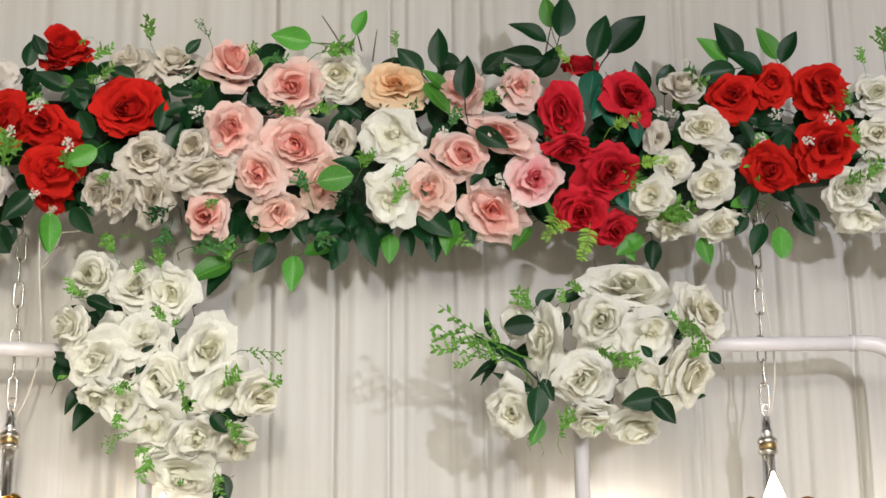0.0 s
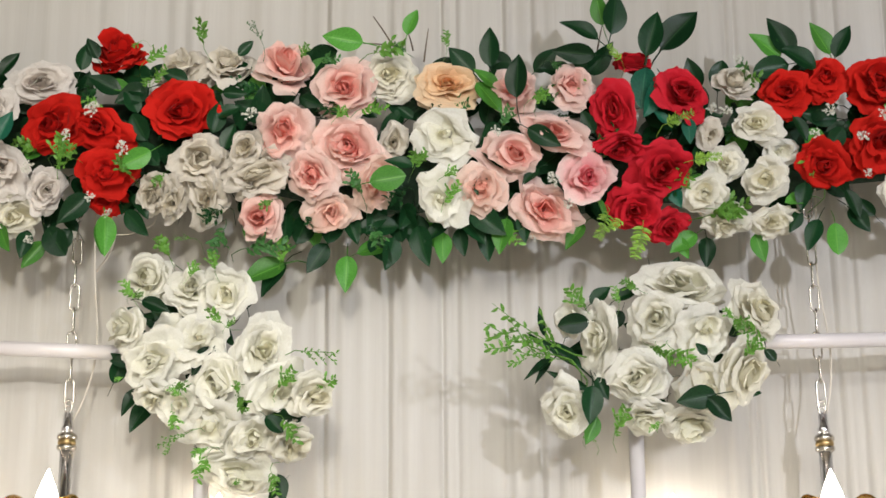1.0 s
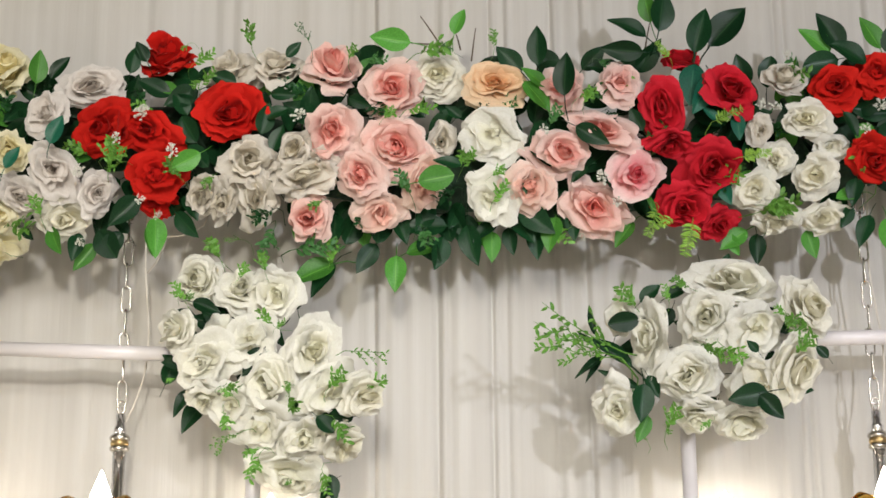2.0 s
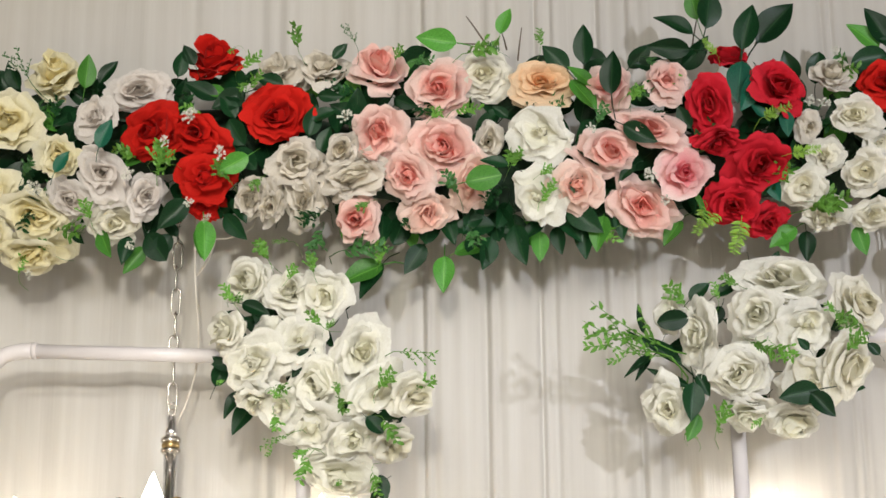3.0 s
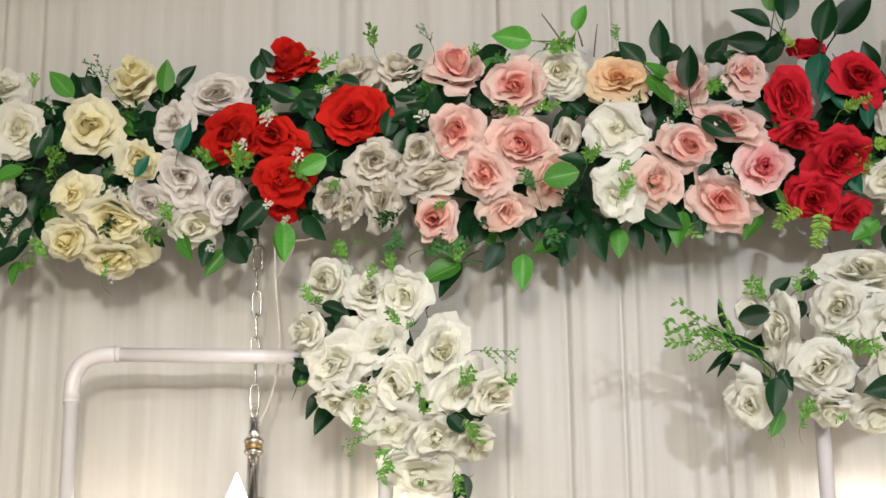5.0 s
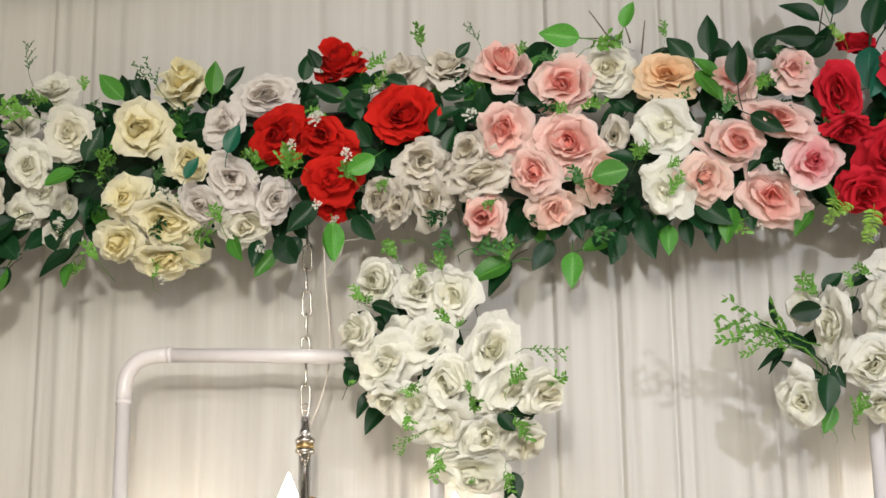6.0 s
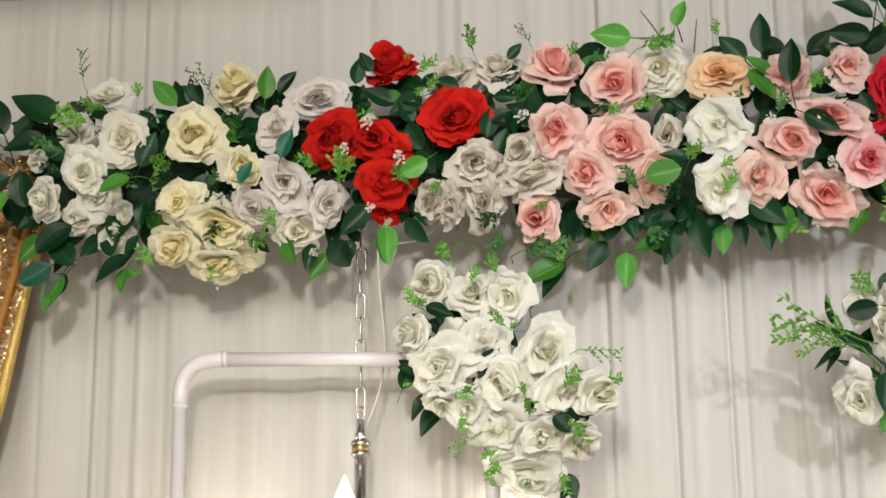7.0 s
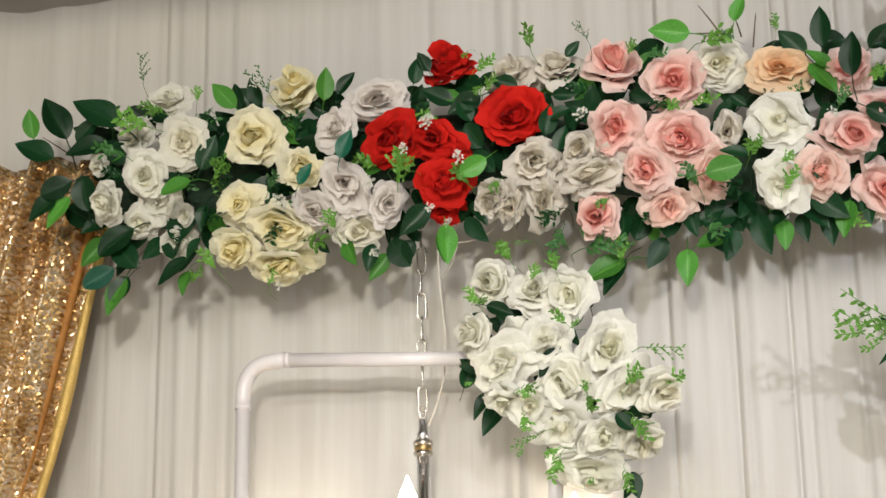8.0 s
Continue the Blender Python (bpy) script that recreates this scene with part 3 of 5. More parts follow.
def rose(parent, colour, x, y, z, size, yaw=0, tilt=0, squash=1.0, lean=0, kind="open"):
    """A silk rose: its furled heart with rings of loose petals. squash flattens it across its long axis, which leans by
    lean degrees. kind: open, cup (half closed), layered (many close petals), loose (few broad petals) or ruffle (crumpled)."""
    r = flower_random
    counts, wavy, deep, jolt, press = ROSE_KINDS[kind]
    s, seed = size / 2 / 1.04, r.uniform(0, 90)
    deep *= r.uniform(0.9, 1.1)
    sheets = []
    for k in range(6 if kind != "loose" else 2):
        w = 0.02 + 0.050 * k
        profile = ((0.05, 0.1), (w + 0.14, 0.36), (w + 0.07, 0.78), (w + 0.005, 0.97 - 0.010 * k + r.uniform(-0.06, 0.04)))
        points, tones = petal_points(profile, 0.17 + 0.05 * k, 1.0, r, (0.05, 0.16 + 0.05 * k), 0.5, 0.4)
        turn = pose(0, 0, 0, r.uniform(-5, 5), r.uniform(-5, 5), 130 * k + r.uniform(-30, 30))
        sheets.append(([crumple(turn @ Vector(p), seed, press) for p in points], tones))
    heart = new("rose", sheet_mesh("rose", sheets, PETAL[colour]))
    heart.parent = parent
    m = pose(x, y, z) @ facing(yaw + r.uniform(-6, 6), tilt + r.uniform(-6, 6), lean)
    heart.matrix_basis = m @ Matrix.Translation((0, 0, -0.45 * s * deep)) @ Matrix.Diagonal((s, s * squash, s * deep, 1))
    tagged(heart, ROSE_WORDS[colour])
    for ring, count in enumerate(counts):
        start = r.uniform(0, 360)
        ring_m = pose(r.uniform(-0.09, 0.09), r.uniform(-0.09, 0.09), 0, r.uniform(-10, 10), r.uniform(-10, 10)) if ring > 0 else pose(0, 0, 0)
        close = (1.0, 0.96, 0.84, 0.74)[ring] if kind == "cup" else 1.0
        tone = ((0.06, 0.48), (0.16, 0.70), (0.30, 0.90), (0.42, 1.0))[ring]
        for k in range(count):
            grow = r.uniform(0.86, 1.10)
            place = ring_m @ pose(0, 0, r.uniform(-0.05, 0.05), r.uniform(-jolt, jolt), r.uniform(-jolt, jolt), start + 360 * k / count + r.uniform(-18, 18)) @ Matrix.Diagonal((grow * close, grow * r.uniform(0.9, 1.15), grow * r.uniform(0.9, 1.08) / close, 1))
            points, tones = petal_points(RINGS[ring], HALF_WIDTH[ring], (1.0, 1.05, 1.2, 1.5)[ring], r, tone, wavy * (0.5 + 0.22 * ring), (0.7, 1.0, 1.15, 1.0)[ring] * r.uniform(0.4, 1.3))
            petal = new("petal", sheet_mesh("petal", [([crumple(place @ Vector(p), seed, press) for p in points], tones)], PETAL[colour]))
            petal.parent = heart
    return heart


def blade_mesh(kind, colour):
    """A leaf of length 1 along +X, folded at its midrib. kind: pointed, round or slim."""
    wide, peak, droop = {"pointed": (0.275, 0.42, 0.10), "round": (0.34, 0.50, 0.06), "slim": (0.12, 0.40, 0.14)}[kind]
    bm = bmesh.new()
    uv = bm.loops.layers.uv.new("UVMap")
    nu, nv, grid = 6, 12, []
    for j in range(nv + 1):
        v = j / nv
        w = wide * (math.sin(math.pi * v ** (math.log(0.5) / math.log(peak))) ** (0.8 if kind != "round" else 0.6))
        w *= 1 - (0.0 if kind == "round" else 0.25) * v ** 4
        row = []
        for i in range(nu + 1):
            u = -1 + 2 * i / nu
            zz = 0.10 * abs(u) * w / wide - droop * v * v + 0.014 * math.sin(9 * v + 2 * u) * abs(u)
            row.append((bm.verts.new((v, u * w, zz)), (i / nu, v)))
        grid.append(row)
    for a, b in zip(grid, grid[1:]):
        for i in range(nu):
            quad = (a[i], a[i + 1], b[i + 1], b[i])
            f = bm.faces.new([q[0] for q in quad])
            for loop_, q in zip(f.loops, quad):
                loop_[uv].uv = q[1]
    bmesh.ops.remove_doubles(bm, verts=bm.verts[:], dist=1e-5)
    sweep(bm, [(-0.5, 0, -0.30), (-0.22, 0, -0.05), (0.0, 0, 0.0), (0.5, 0, -0.25 * droop - 0.012)], [0.013, 0.014, 0.014, 0.006], 5)
    return mesh_of("leaf", bm, LEAF[colour])


BLADES = {}
LEAF_WORDS = {"dark": "", "bright": "bright green leaf", "teal": "bluish-green leaf", "lime": "lime green leaf", "sprig": "", "sage": ""}


def leaf(parent, x, y, z, length, angle, colour="dark", kind="pointed", lift=0, roll=None):
    """A leaf from its foot at x, y, z; angle in the plane of the backdrop, 0 to the right and 90 up; lift leans it to the front."""
    r = flower_random
    key = (kind, colour)
    if key not in BLADES:
        BLADES[key] = blade_mesh(kind, colour)
    ob = new("leaf", BLADES[key])
    ob.parent = parent
    roll = r.uniform(-28, 28) if roll is None else roll
    a, b = radians(angle), radians(lift)
    way = Vector((math.cos(a) * math.cos(b), -math.sin(b), math.sin(a) * math.cos(b)))
    side = Vector((0, -1, 0)).cross(way).normalized()
    face = way.cross(side).normalized()
    m = Matrix((way, side, face)).transposed().to_4x4()
    ob.matrix_basis = pose(x, y, z) @ m @ pose(0, 0, 0, roll, 0, 0) @ Matrix.Diagonal((length, length * r.uniform(0.88, 1.1), length * r.uniform(0.7, 1.3), 1))
    return tagged(ob, LEAF_WORDS[colour])


def sprig_mesh(kind, colour, variant):
    """A spray of length 1 along +X. kind: box (paired oval leaves), fern (comb of narrow leaflets), fork (thin branching twig)."""
    pr = random.Random(variant * 7 + len(kind))
    bm = bmesh.new()
    uv = bm.loops.layers.uv.new("UVMap")

    def leaflet(at, way, size, wide):
        way = way.normalized()
        side = way.cross(Vector((pr.uniform(-0.5, 0.5), pr.uniform(-0.5, 0.5), 1))).normalized()
        up = side.cross(way)
        rows = []
        for v in (0.0, 0.35, 0.7, 1.0):
            w = wide * size * math.sin(math.pi * min(0.96, 0.06 + v * 0.92)) ** 0.8
            c = at + way * size * v + up * 0.12 * size * math.sin(3 * v)
            rows.append([bm.verts.new(c - side * w + up * 0.2 * w), bm.verts.new(c), bm.verts.new(c + side * w + up * 0.2 * w)])
        for a, b in zip(rows, rows[1:]):
            for k in range(2):
                f = bm.faces.new((a[k], a[k + 1], b[k + 1], b[k]))
                for loop_ in f.loops:
                    loop_[uv].uv = (0.3, 0.5)

    def twig(start, way, length, leaves, size, wide, spread):
        bow = Vector((0, pr.uniform(-0.25, 0.25), pr.uniform(-0.15, 0.15)))
        pts = [start + way * length * t + bow * length * t * t for t in (0, 0.25, 0.5, 0.75, 1)]
        sweep(bm, pts, [0.009, 0.008, 0.007, 0.005, 0.003], 5)
        for k in range(leaves):
            t = 0.15 + 0.85 * (k // 2 + 0.5 * (k % 2)) / max(1, leaves / 2)
            t = min(1.0, t)
            at = start + way * length * t + bow * length * t * t
            s = 1 if k % 2 else -1
            out = Vector((spread, s * 0.9, pr.uniform(-0.6, 0.7)))
            if pr.random() < 0.3 and kind != "fern":
                out = Vector((spread, s * 0.3, pr.choice((-1, 1)) * 0.9))
            leaflet(at, out, size * pr.uniform(0.75, 1.2) * (1.1 - 0.5 * t if kind == "fern" else 1), wide)

    sweep(bm, [(-0.5, 0, -1.1), (-0.28, 0, -0.3), (0, 0, 0)], [0.010, 0.010, 0.009], 5)
    if kind == "box":
        twig(Vector((0, 0, 0)), Vector((1, 0, 0)), 0.9, 12, 0.22, 0.24, 0.7)
        twig(Vector((0.25, 0, 0)), Vector((0.8, 0.5, 0.2)).normalized(), 0.45, 6, 0.19, 0.24, 0.7)
        twig(Vector((0.35, 0, 0)), Vector((0.8, -0.5, 0.1)).normalized(), 0.42, 6, 0.19, 0.24, 0.7)
    elif kind == "fern":
        twig(Vector((0, 0, 0)), Vector((1, 0, 0)), 1.0, 36, 0.24, 0.13, 0.35)
    else:
        twig(Vector((0, 0, 0)), Vector((1, 0, 0)), 1.0, 12, 0.10, 0.22, 0.8)
        for q in range(3):
            twig(Vector((0.2 + 0.22 * q, 0, 0)), Vector((0.8, pr.choice((-1, 1)) * 0.55, pr.uniform(-0.3, 0.3))).normalized(), 0.38, 7, 0.09, 0.22, 0.8)
    return mesh_of("sprig", bm, LEAF[colour])


SPRIGS = {}


def sprig(parent, x, y, z, length, angle, kind="box", colour="sprig", lift=12):
    r = flower_random
    key = (kind, colour, r.randrange(3))
    if key not in SPRIGS:
        SPRIGS[key] = sprig_mesh(*key)
    ob = new("fern_frond" if kind == "fern" else "sprig", SPRIGS[key])
    ob.parent = parent
    a, b = radians(angle), radians(lift)
    way = Vector((math.cos(a) * math.cos(b), -math.sin(b), math.sin(a) * math.cos(b)))
    side = Vector((0, -1, 0)).cross(way).normalized()
    m = Matrix((way, side, way.cross(side).normalized())).transposed().to_4x4()
    ob.matrix_basis = pose(x, y, z) @ m @ pose(0, 0, 0, r.uniform(-25, 25), 0, 0) @ Matrix.Diagonal((length, length, length, 1))
    return tagged(ob, {"fern": "yellow-green plastic fern frond", "box": "small-leaved green sprig", "fork": "thin branching green sprig"}[kind])


def filler_mesh(variant):
    """A tuft of tiny white blossoms on thin stalks, radius about 1."""
    pr = random.Random(variant + 70)
    bm = bmesh.new()
    for k in range(22):
        d = Vector((pr.uniform(-1, 1), pr.uniform(-1, 1), pr.uniform(0.1, 1))).normalized() * pr.uniform(0.5, 1)
        sweep(bm, [(0, 0, -0.3), d * 0.6, d], 0.018, 4)
        for q in range(5):
            a = 2 * math.pi * q / 5
            e = Vector((math.cos(a), math.sin(a), 0.3)) * 0.15
            f = Vector((math.cos(a + 0.9), math.sin(a + 0.9), 0.3)) * 0.13
            bm.faces.new([bm.verts.new(d), bm.verts.new(d + e), bm.verts.new(d + e * 0.9 + f * 0.6), bm.verts.new(d + f)])
    return mesh_of("filler_blossom", bm, BUD)


FILLERS = [filler_mesh(k) for k in range(3)]


def filler(parent, x, y, z, size):
    r = flower_random
    ob = new("filler_blossom", r.choice(FILLERS))
    ob.parent = parent
    ob.matrix_basis = pose(x, y, z) @ facing(r.uniform(-25, 25), r.uniform(-25, 25), r.uniform(0, 360)) @ Matrix.Diagonal((size / 2, size / 2, size / 2, 1))
    return tagged(ob, "tuft of tiny white filler blossoms")


def bare_twig(parent, x0, z0, x1, z1, y):
    bow = 0.12 * (x1 - x0) + 0.01
    part("twig", sweep(bmesh.new(), [(x0 + (x1 - x0) * t, y, z0 + (z1 - z0) * t + bow * t * (1 - t)) for t in (0, 0.25, 0.5, 0.75, 1)], [0.0016, 0.0015, 0.0013, 0.0011, 0.0008], 6), TWIG, parent, "bare brown twig")


garland = thing("flower_garland", (0, 0, 0), "long silk garland of red, pink, cream and yellow roses", "garland")
# dark tubes added behind the roses to deepen the shade in the gaps
backing_points = [(-1.22 + 0.1 * i, 0.015, 2.585 + 0.045 * math.sin(0.13 * i * math.pi / 1.2)) for i in range(24)]
for dz, dy, thick in ((-0.035, 0.03, 0.04), (0.0, 0.02, 0.05)):
    part("gap_backing", sweep(bmesh.new(), [(x, y + dy, z + dz + 0.008 * math.sin(7 * x)) for x, y, z in backing_points], [thick + 0.008 * math.sin(i * 1.9 + 9 * dz) for i in range(24)], 12), BACKING, garland, "added dark green backing that shades the gaps")
# roses, from the yellow and white end to the red end
rose(garland, "white", -1.087, -0.060, 2.718, 0.092, 10, 21, 0.85, 10)
rose(garland, "white", -1.157, -0.054, 2.660, 0.078, -20, -14, 0.9, 0)
rose(garland, "white", -1.219, -0.064, 2.601, 0.049, -30, -14, 0.9, 0)
rose(garland, "cream", -1.044, -0.090, 2.619, 0.097, 5, -9, 0.95, 60)
rose(garland, "white", -1.113, -0.095, 2.562, 0.099, -5, -14, 0.78, 100)
rose(garland, "white", -1.191, -0.090, 2.520, 0.091, -25, -22, 0.9, 30)
rose(garland, "white", -1.095, -0.059, 2.527, 0.080, 5, -14, 0.9, 50)
rose(garland, "white", -1.137, -0.048, 2.493, 0.081, -5, -34, 0.82, 0)
rose(garland, "white", -1.075, -0.030, 2.458, 0.067, 5, -39, 0.9, 0)
rose(garland, "white", -1.053, -0.050, 2.498, 0.042, 20, -14, 0.8, 90)
rose(garland, "yellow", -0.846, -0.059, 2.719, 0.122, 10, 30, 0.9, 105, "cup")
rose(garland, "yellow", -0.914, -0.090, 2.620, 0.124, 5, -10, 0.9, -35)
rose(garland, "yellow", -0.825, -0.094, 2.553, 0.090, 25, -9, 0.85, 80)
rose(garland, "yellow", -0.941, -0.083, 2.498, 0.086, 0, -14, 0.95, 0)
rose(garland, "yellow", -0.960, -0.046, 2.429, 0.091, -8, -29, 0.9, 20)
rose(garland, "yellow", -0.866, -0.066, 2.458, 0.129, 5, -30, 0.7, -8)
rose(garland, "yellow", -0.875, -0.027, 2.401, 0.128, 0, -44, 0.68, 3)
rose(garland, "lilac", -0.694, -0.076, 2.674, 0.123, 8, 2, 0.64, 10, "layered")
rose(garland, "lilac", -0.766, -0.090, 2.623, 0.088, -10, -6, 0.9, 60, "layered")
rose(garland, "lilac", -0.804, -0.077, 2.481, 0.089, 0, -19, 0.8, -30, "layered")
rose(garland, "lilac", -0.747, -0.089, 2.518, 0.113, 8, -14, 0.66, -52, "layered")
rose(garland, "lilac", -0.673, -0.077, 2.481, 0.086, 20, -14, 0.76, 75, "layered")
rose(garland, "cream", -0.735, -0.057, 2.444, 0.099, 0, -29, 0.74, 5, "layered")
rose(garland, "red", -0.667, -0.094, 2.593, 0.123, -20, -14, 0.76, 22)
rose(garland, "red", -0.594, -0.095, 2.584, 0.124, 5, -20, 0.62, -14)
rose(garland, "red", -0.571, -0.050, 2.740, 0.112, 10, 38, 0.86, 15, "cup")
rose(garland, "red", -0.578, -0.087, 2.508, 0.098, 0, -20, 0.85, 5)
rose(garland, "red", -0.582, -0.040, 2.477, 0.077, 5, -39, 0.85, -20)
rose(garland, "red", -0.453, -0.091, 2.614, 0.118, 0, -16, 0.86, 8)
rose(garland, "dusty", -0.456, -0.065, 2.704, 0.103, -8, 11, 0.78, 25, "ruffle")
rose(garland, "dusty", -0.378, -0.063, 2.710, 0.104, 10, 25, 0.97, -35, "cup")
rose(garland, "dusty", -0.419, -0.091, 2.526, 0.104, 0, -14, 0.8, 20, "ruffle")
rose(garland, "dusty", -0.404, -0.070, 2.466, 0.102, 5, -29, 0.7, 85, "ruffle")
rose(garland, "dusty", -0.464, -0.069, 2.464, 0.084, -5, -39, 0.6, 80, "ruffle")
rose(garland, "dusty", -0.496, -0.074, 2.475, 0.082, -10, -24, 0.7, 70, "ruffle")
rose(garland, "dusty", -0.338, -0.094, 2.546, 0.081, -5, -9, 0.85, 60, "cup")
rose(garland, "dusty", -0.320, -0.085, 2.504, 0.124, 5, -20, 0.6, 12, "ruffle")
rose(garland, "pink", -0.277, -0.065, 2.705, 0.122, 5, 30, 0.92, -25, "cup")
rose(garland, "pink", -0.174, -0.082, 2.657, 0.112, 0, -9, 0.9, 20)
rose(garland, "pink", -0.278, -0.095, 2.578, 0.105, 12, -14, 0.88, 75)
rose(garland, "pink", -0.168, -0.094, 2.548, 0.122, 0, -14, 0.82, -8, "layered")
rose(garland, "pink", -0.227, -0.084, 2.499, 0.102, -8, -14, 0.78, -38)
rose(garland, "pink", -0.316, -0.053, 2.438, 0.097, -4, -22, 0.88, 70, "cup")
rose(garland, "blush", -0.194, -0.055, 2.442, 0.090, -2, -26, 0.85, 25)
rose(garland, "blush", -0.120, -0.080, 2.488, 0.102, -5, -18, 0.7, 80)
rose(garland, "dusty", -0.090, -0.065, 2.565, 0.075, 5, -14, 0.65, 85)
rose(garland, "cream", -0.098, -0.074, 2.681, 0.096, 0, -8, 0.86, 0)
rose(garland, "peach", 0.001, -0.080, 2.662, 0.114, 6, 0, 0.72, -4, "layered")
rose(garland, "white", -0.002, -0.095, 2.567, 0.120, 0, -14, 0.78, -12, "loose")
rose(garland, "white", -0.011, -0.068, 2.463, 0.110, 0, -26, 0.76, -62, "loose")
rose(garland, "blush", 0.060, -0.075, 2.476, 0.092, 0, -18, 0.9, -25)
rose(garland, "pink", 0.110, -0.092, 2.532, 0.108, 8, -12, 0.7, -15)
rose(garland, "pink", 0.114, -0.083, 2.651, 0.092, 0, 2, 0.84, 85)
rose(garland, "pink", 0.180, -0.095, 2.568, 0.126, 4, -8, 0.52, -22)
rose(garland, "pink", 0.212, -0.082, 2.657, 0.084, 0, 2, 0.86, 80)
rose(garland, "pink", 0.164, -0.055, 2.441, 0.130, 4, -28, 0.7, -40)
rose(garland, "rosy", 0.237, -0.082, 2.493, 0.106, 10, -14, 0.84, 30)
rose(garland, "crimson", 0.320, -0.065, 2.706, 0.089, 0, 45, 0.78, 0, "cup")
rose(garland, "crimson", 0.282, -0.092, 2.608, 0.119, -4, -14, 0.7, 98)
rose(garland, "crimson", 0.291, -0.093, 2.541, 0.091, 0, -49, 0.6, 5, "cup")
rose(garland, "crimson", 0.402, -0.087, 2.638, 0.110, 16, -2, 0.78, -30)
rose(garland, "crimson", 0.363, -0.085, 2.503, 0.114, 0, -16, 0.86, 25)
rose(garland, "crimson", 0.316, -0.057, 2.445, 0.095, -4, -28, 0.82, -18)
rose(garland, "crimson", 0.375, -0.037, 2.418, 0.077, 6, -34, 0.86, 10)
rose(garland, "dusty", 0.493, -0.079, 2.665, 0.085, 0, 25, 0.92, -20, "cup")
rose(garland, "cream", 0.521, -0.095, 2.583, 0.086, 0, -10, 0.76, -8)
rose(garland, "dusty", 0.448, -0.065, 2.575, 0.058, -5, -14, 0.8, 85, "layered")
rose(garland, "cream", 0.474, -0.059, 2.526, 0.070, 0, -14, 0.92, 20)
rose(garland, "white", 0.566, -0.062, 2.542, 0.073, 15, -14, 0.72, 0, "loose")
rose(garland, "cream", 0.533, -0.079, 2.486, 0.078, 4, -20, 0.95, 60)
rose(garland, "cream", 0.433, -0.069, 2.464, 0.081, -6, -24, 0.78, 5)
rose(garland, "cream", 0.549, -0.044, 2.426, 0.080, 0, -34, 0.78, 10)
rose(garland, "cream", 0.470, -0.041, 2.423, 0.082, 0, -39, 0.7, 0, "ruffle")
rose(garland, "red", 0.574, -0.086, 2.641, 0.089, -6, -9, 0.86, 10)
rose(garland, "red", 0.648, -0.078, 2.668, 0.082, 0, -4, 0.92, 60)
rose(garland, "red", 0.732, -0.081, 2.658, 0.117, 5, -8, 0.8, 0)
rose(garland, "red", 0.733, -0.094, 2.549, 0.113, 4, -14, 0.9, 35)
rose(garland, "red", 0.632, -0.086, 2.507, 0.100, -8, -26, 0.82, -25)
rose(garland, "red", 0.684, -0.059, 2.528, 0.067, 0, -24, 0.8, -40)
rose(garland, "white", 0.823, -0.084, 2.648, 0.083, 0, -4, 0.85, 0)
rose(garland, "cream", 0.817, -0.095, 2.569, 0.080, 0, -14, 0.9, 30)
rose(garland, "white", 0.765, -0.073, 2.473, 0.081, -5, -20, 0.9, 10)
rose(garland, "white", 0.820, -0.055, 2.514, 0.074, 5, -14, 0.9, 50)
rose(garland, "white", 0.796, -0.048, 2.431, 0.092, 0, -39, 0.72, 0, "loose")
# single leaves that stand out of the garland
leaf(garland, -0.143, -0.070, 2.746, 0.072, 172, "bright", "pointed", 8)
leaf(garland, -0.068, -0.067, 2.761, 0.050, 70, "bright", "pointed", 8)
leaf(garland, 0.076, -0.077, 2.696, 0.072, 92, "dark", "pointed", 8)
leaf(garland, 0.116, -0.150, 2.610, 0.077, 88, "dark", "pointed", 8)
leaf(garland, 0.047, -0.078, 2.683, 0.064, 133, "dark", "pointed", 8)
leaf(garland, 0.263, -0.069, 2.747, 0.074, 151, "dark", "pointed", 8)
leaf(garland, 0.285, -0.066, 2.758, 0.079, 80, "dark", "pointed", 8)
leaf(garland, 0.272, -0.062, 2.777, 0.060, 102, "bright", "pointed", 8)
leaf(garland, 0.256, -0.074, 2.717, 0.076, 177, "dark", "pointed", 8)
leaf(garland, 0.343, -0.074, 2.713, 0.086, 75, "dark", "pointed", 8)
leaf(garland, 0.370, -0.072, 2.726, 0.095, 48, "dark", "pointed", 8)
leaf(garland, 0.574, -0.073, 2.707, 0.069, 137, "bright", "pointed", 8)
leaf(garland, 0.596, -0.073, 2.712, 0.081, 121, "dark", "pointed", 8)
leaf(garland, 0.633, -0.076, 2.685, 0.069, 146, "dark", "round", 8)
leaf(garland, 0.660, -0.072, 2.714, 0.067, 118, "bright", "pointed", 8)
leaf(garland, 0.667, -0.073, 2.708, 0.066, 65, "dark", "pointed", 8)
leaf(garland, 0.587, -0.075, 2.696, 0.066, -165, "dark", "round", 8)
leaf(garland, -0.600, -0.071, 2.720, 0.043, 117, "dark", "pointed", 8)
leaf(garland, -0.577, -0.044, 2.440, 0.064, -94, "bright", "pointed", 8)
leaf(garland, -0.638, -0.035, 2.424, 0.054, -126, "dark", "round", 8)
leaf(garland, -0.545, -0.050, 2.452, 0.063, -50, "dark", "pointed", 8)
leaf(garland, -0.606, -0.061, 2.477, 0.072, -133, "dark", "pointed", 8)
leaf(garland, -0.522, -0.077, 2.562, 0.054, -49, "dark", "round", 8)
leaf(garland, -0.495, -0.110, 2.537, 0.054, -148, "bright", "round", 8)
leaf(garland, -0.275, -0.008, 2.369, 0.087, -157, "bright", "pointed", 8)
leaf(garland, -0.277, -0.008, 2.371, 0.075, -124, "dark", "pointed", 8)
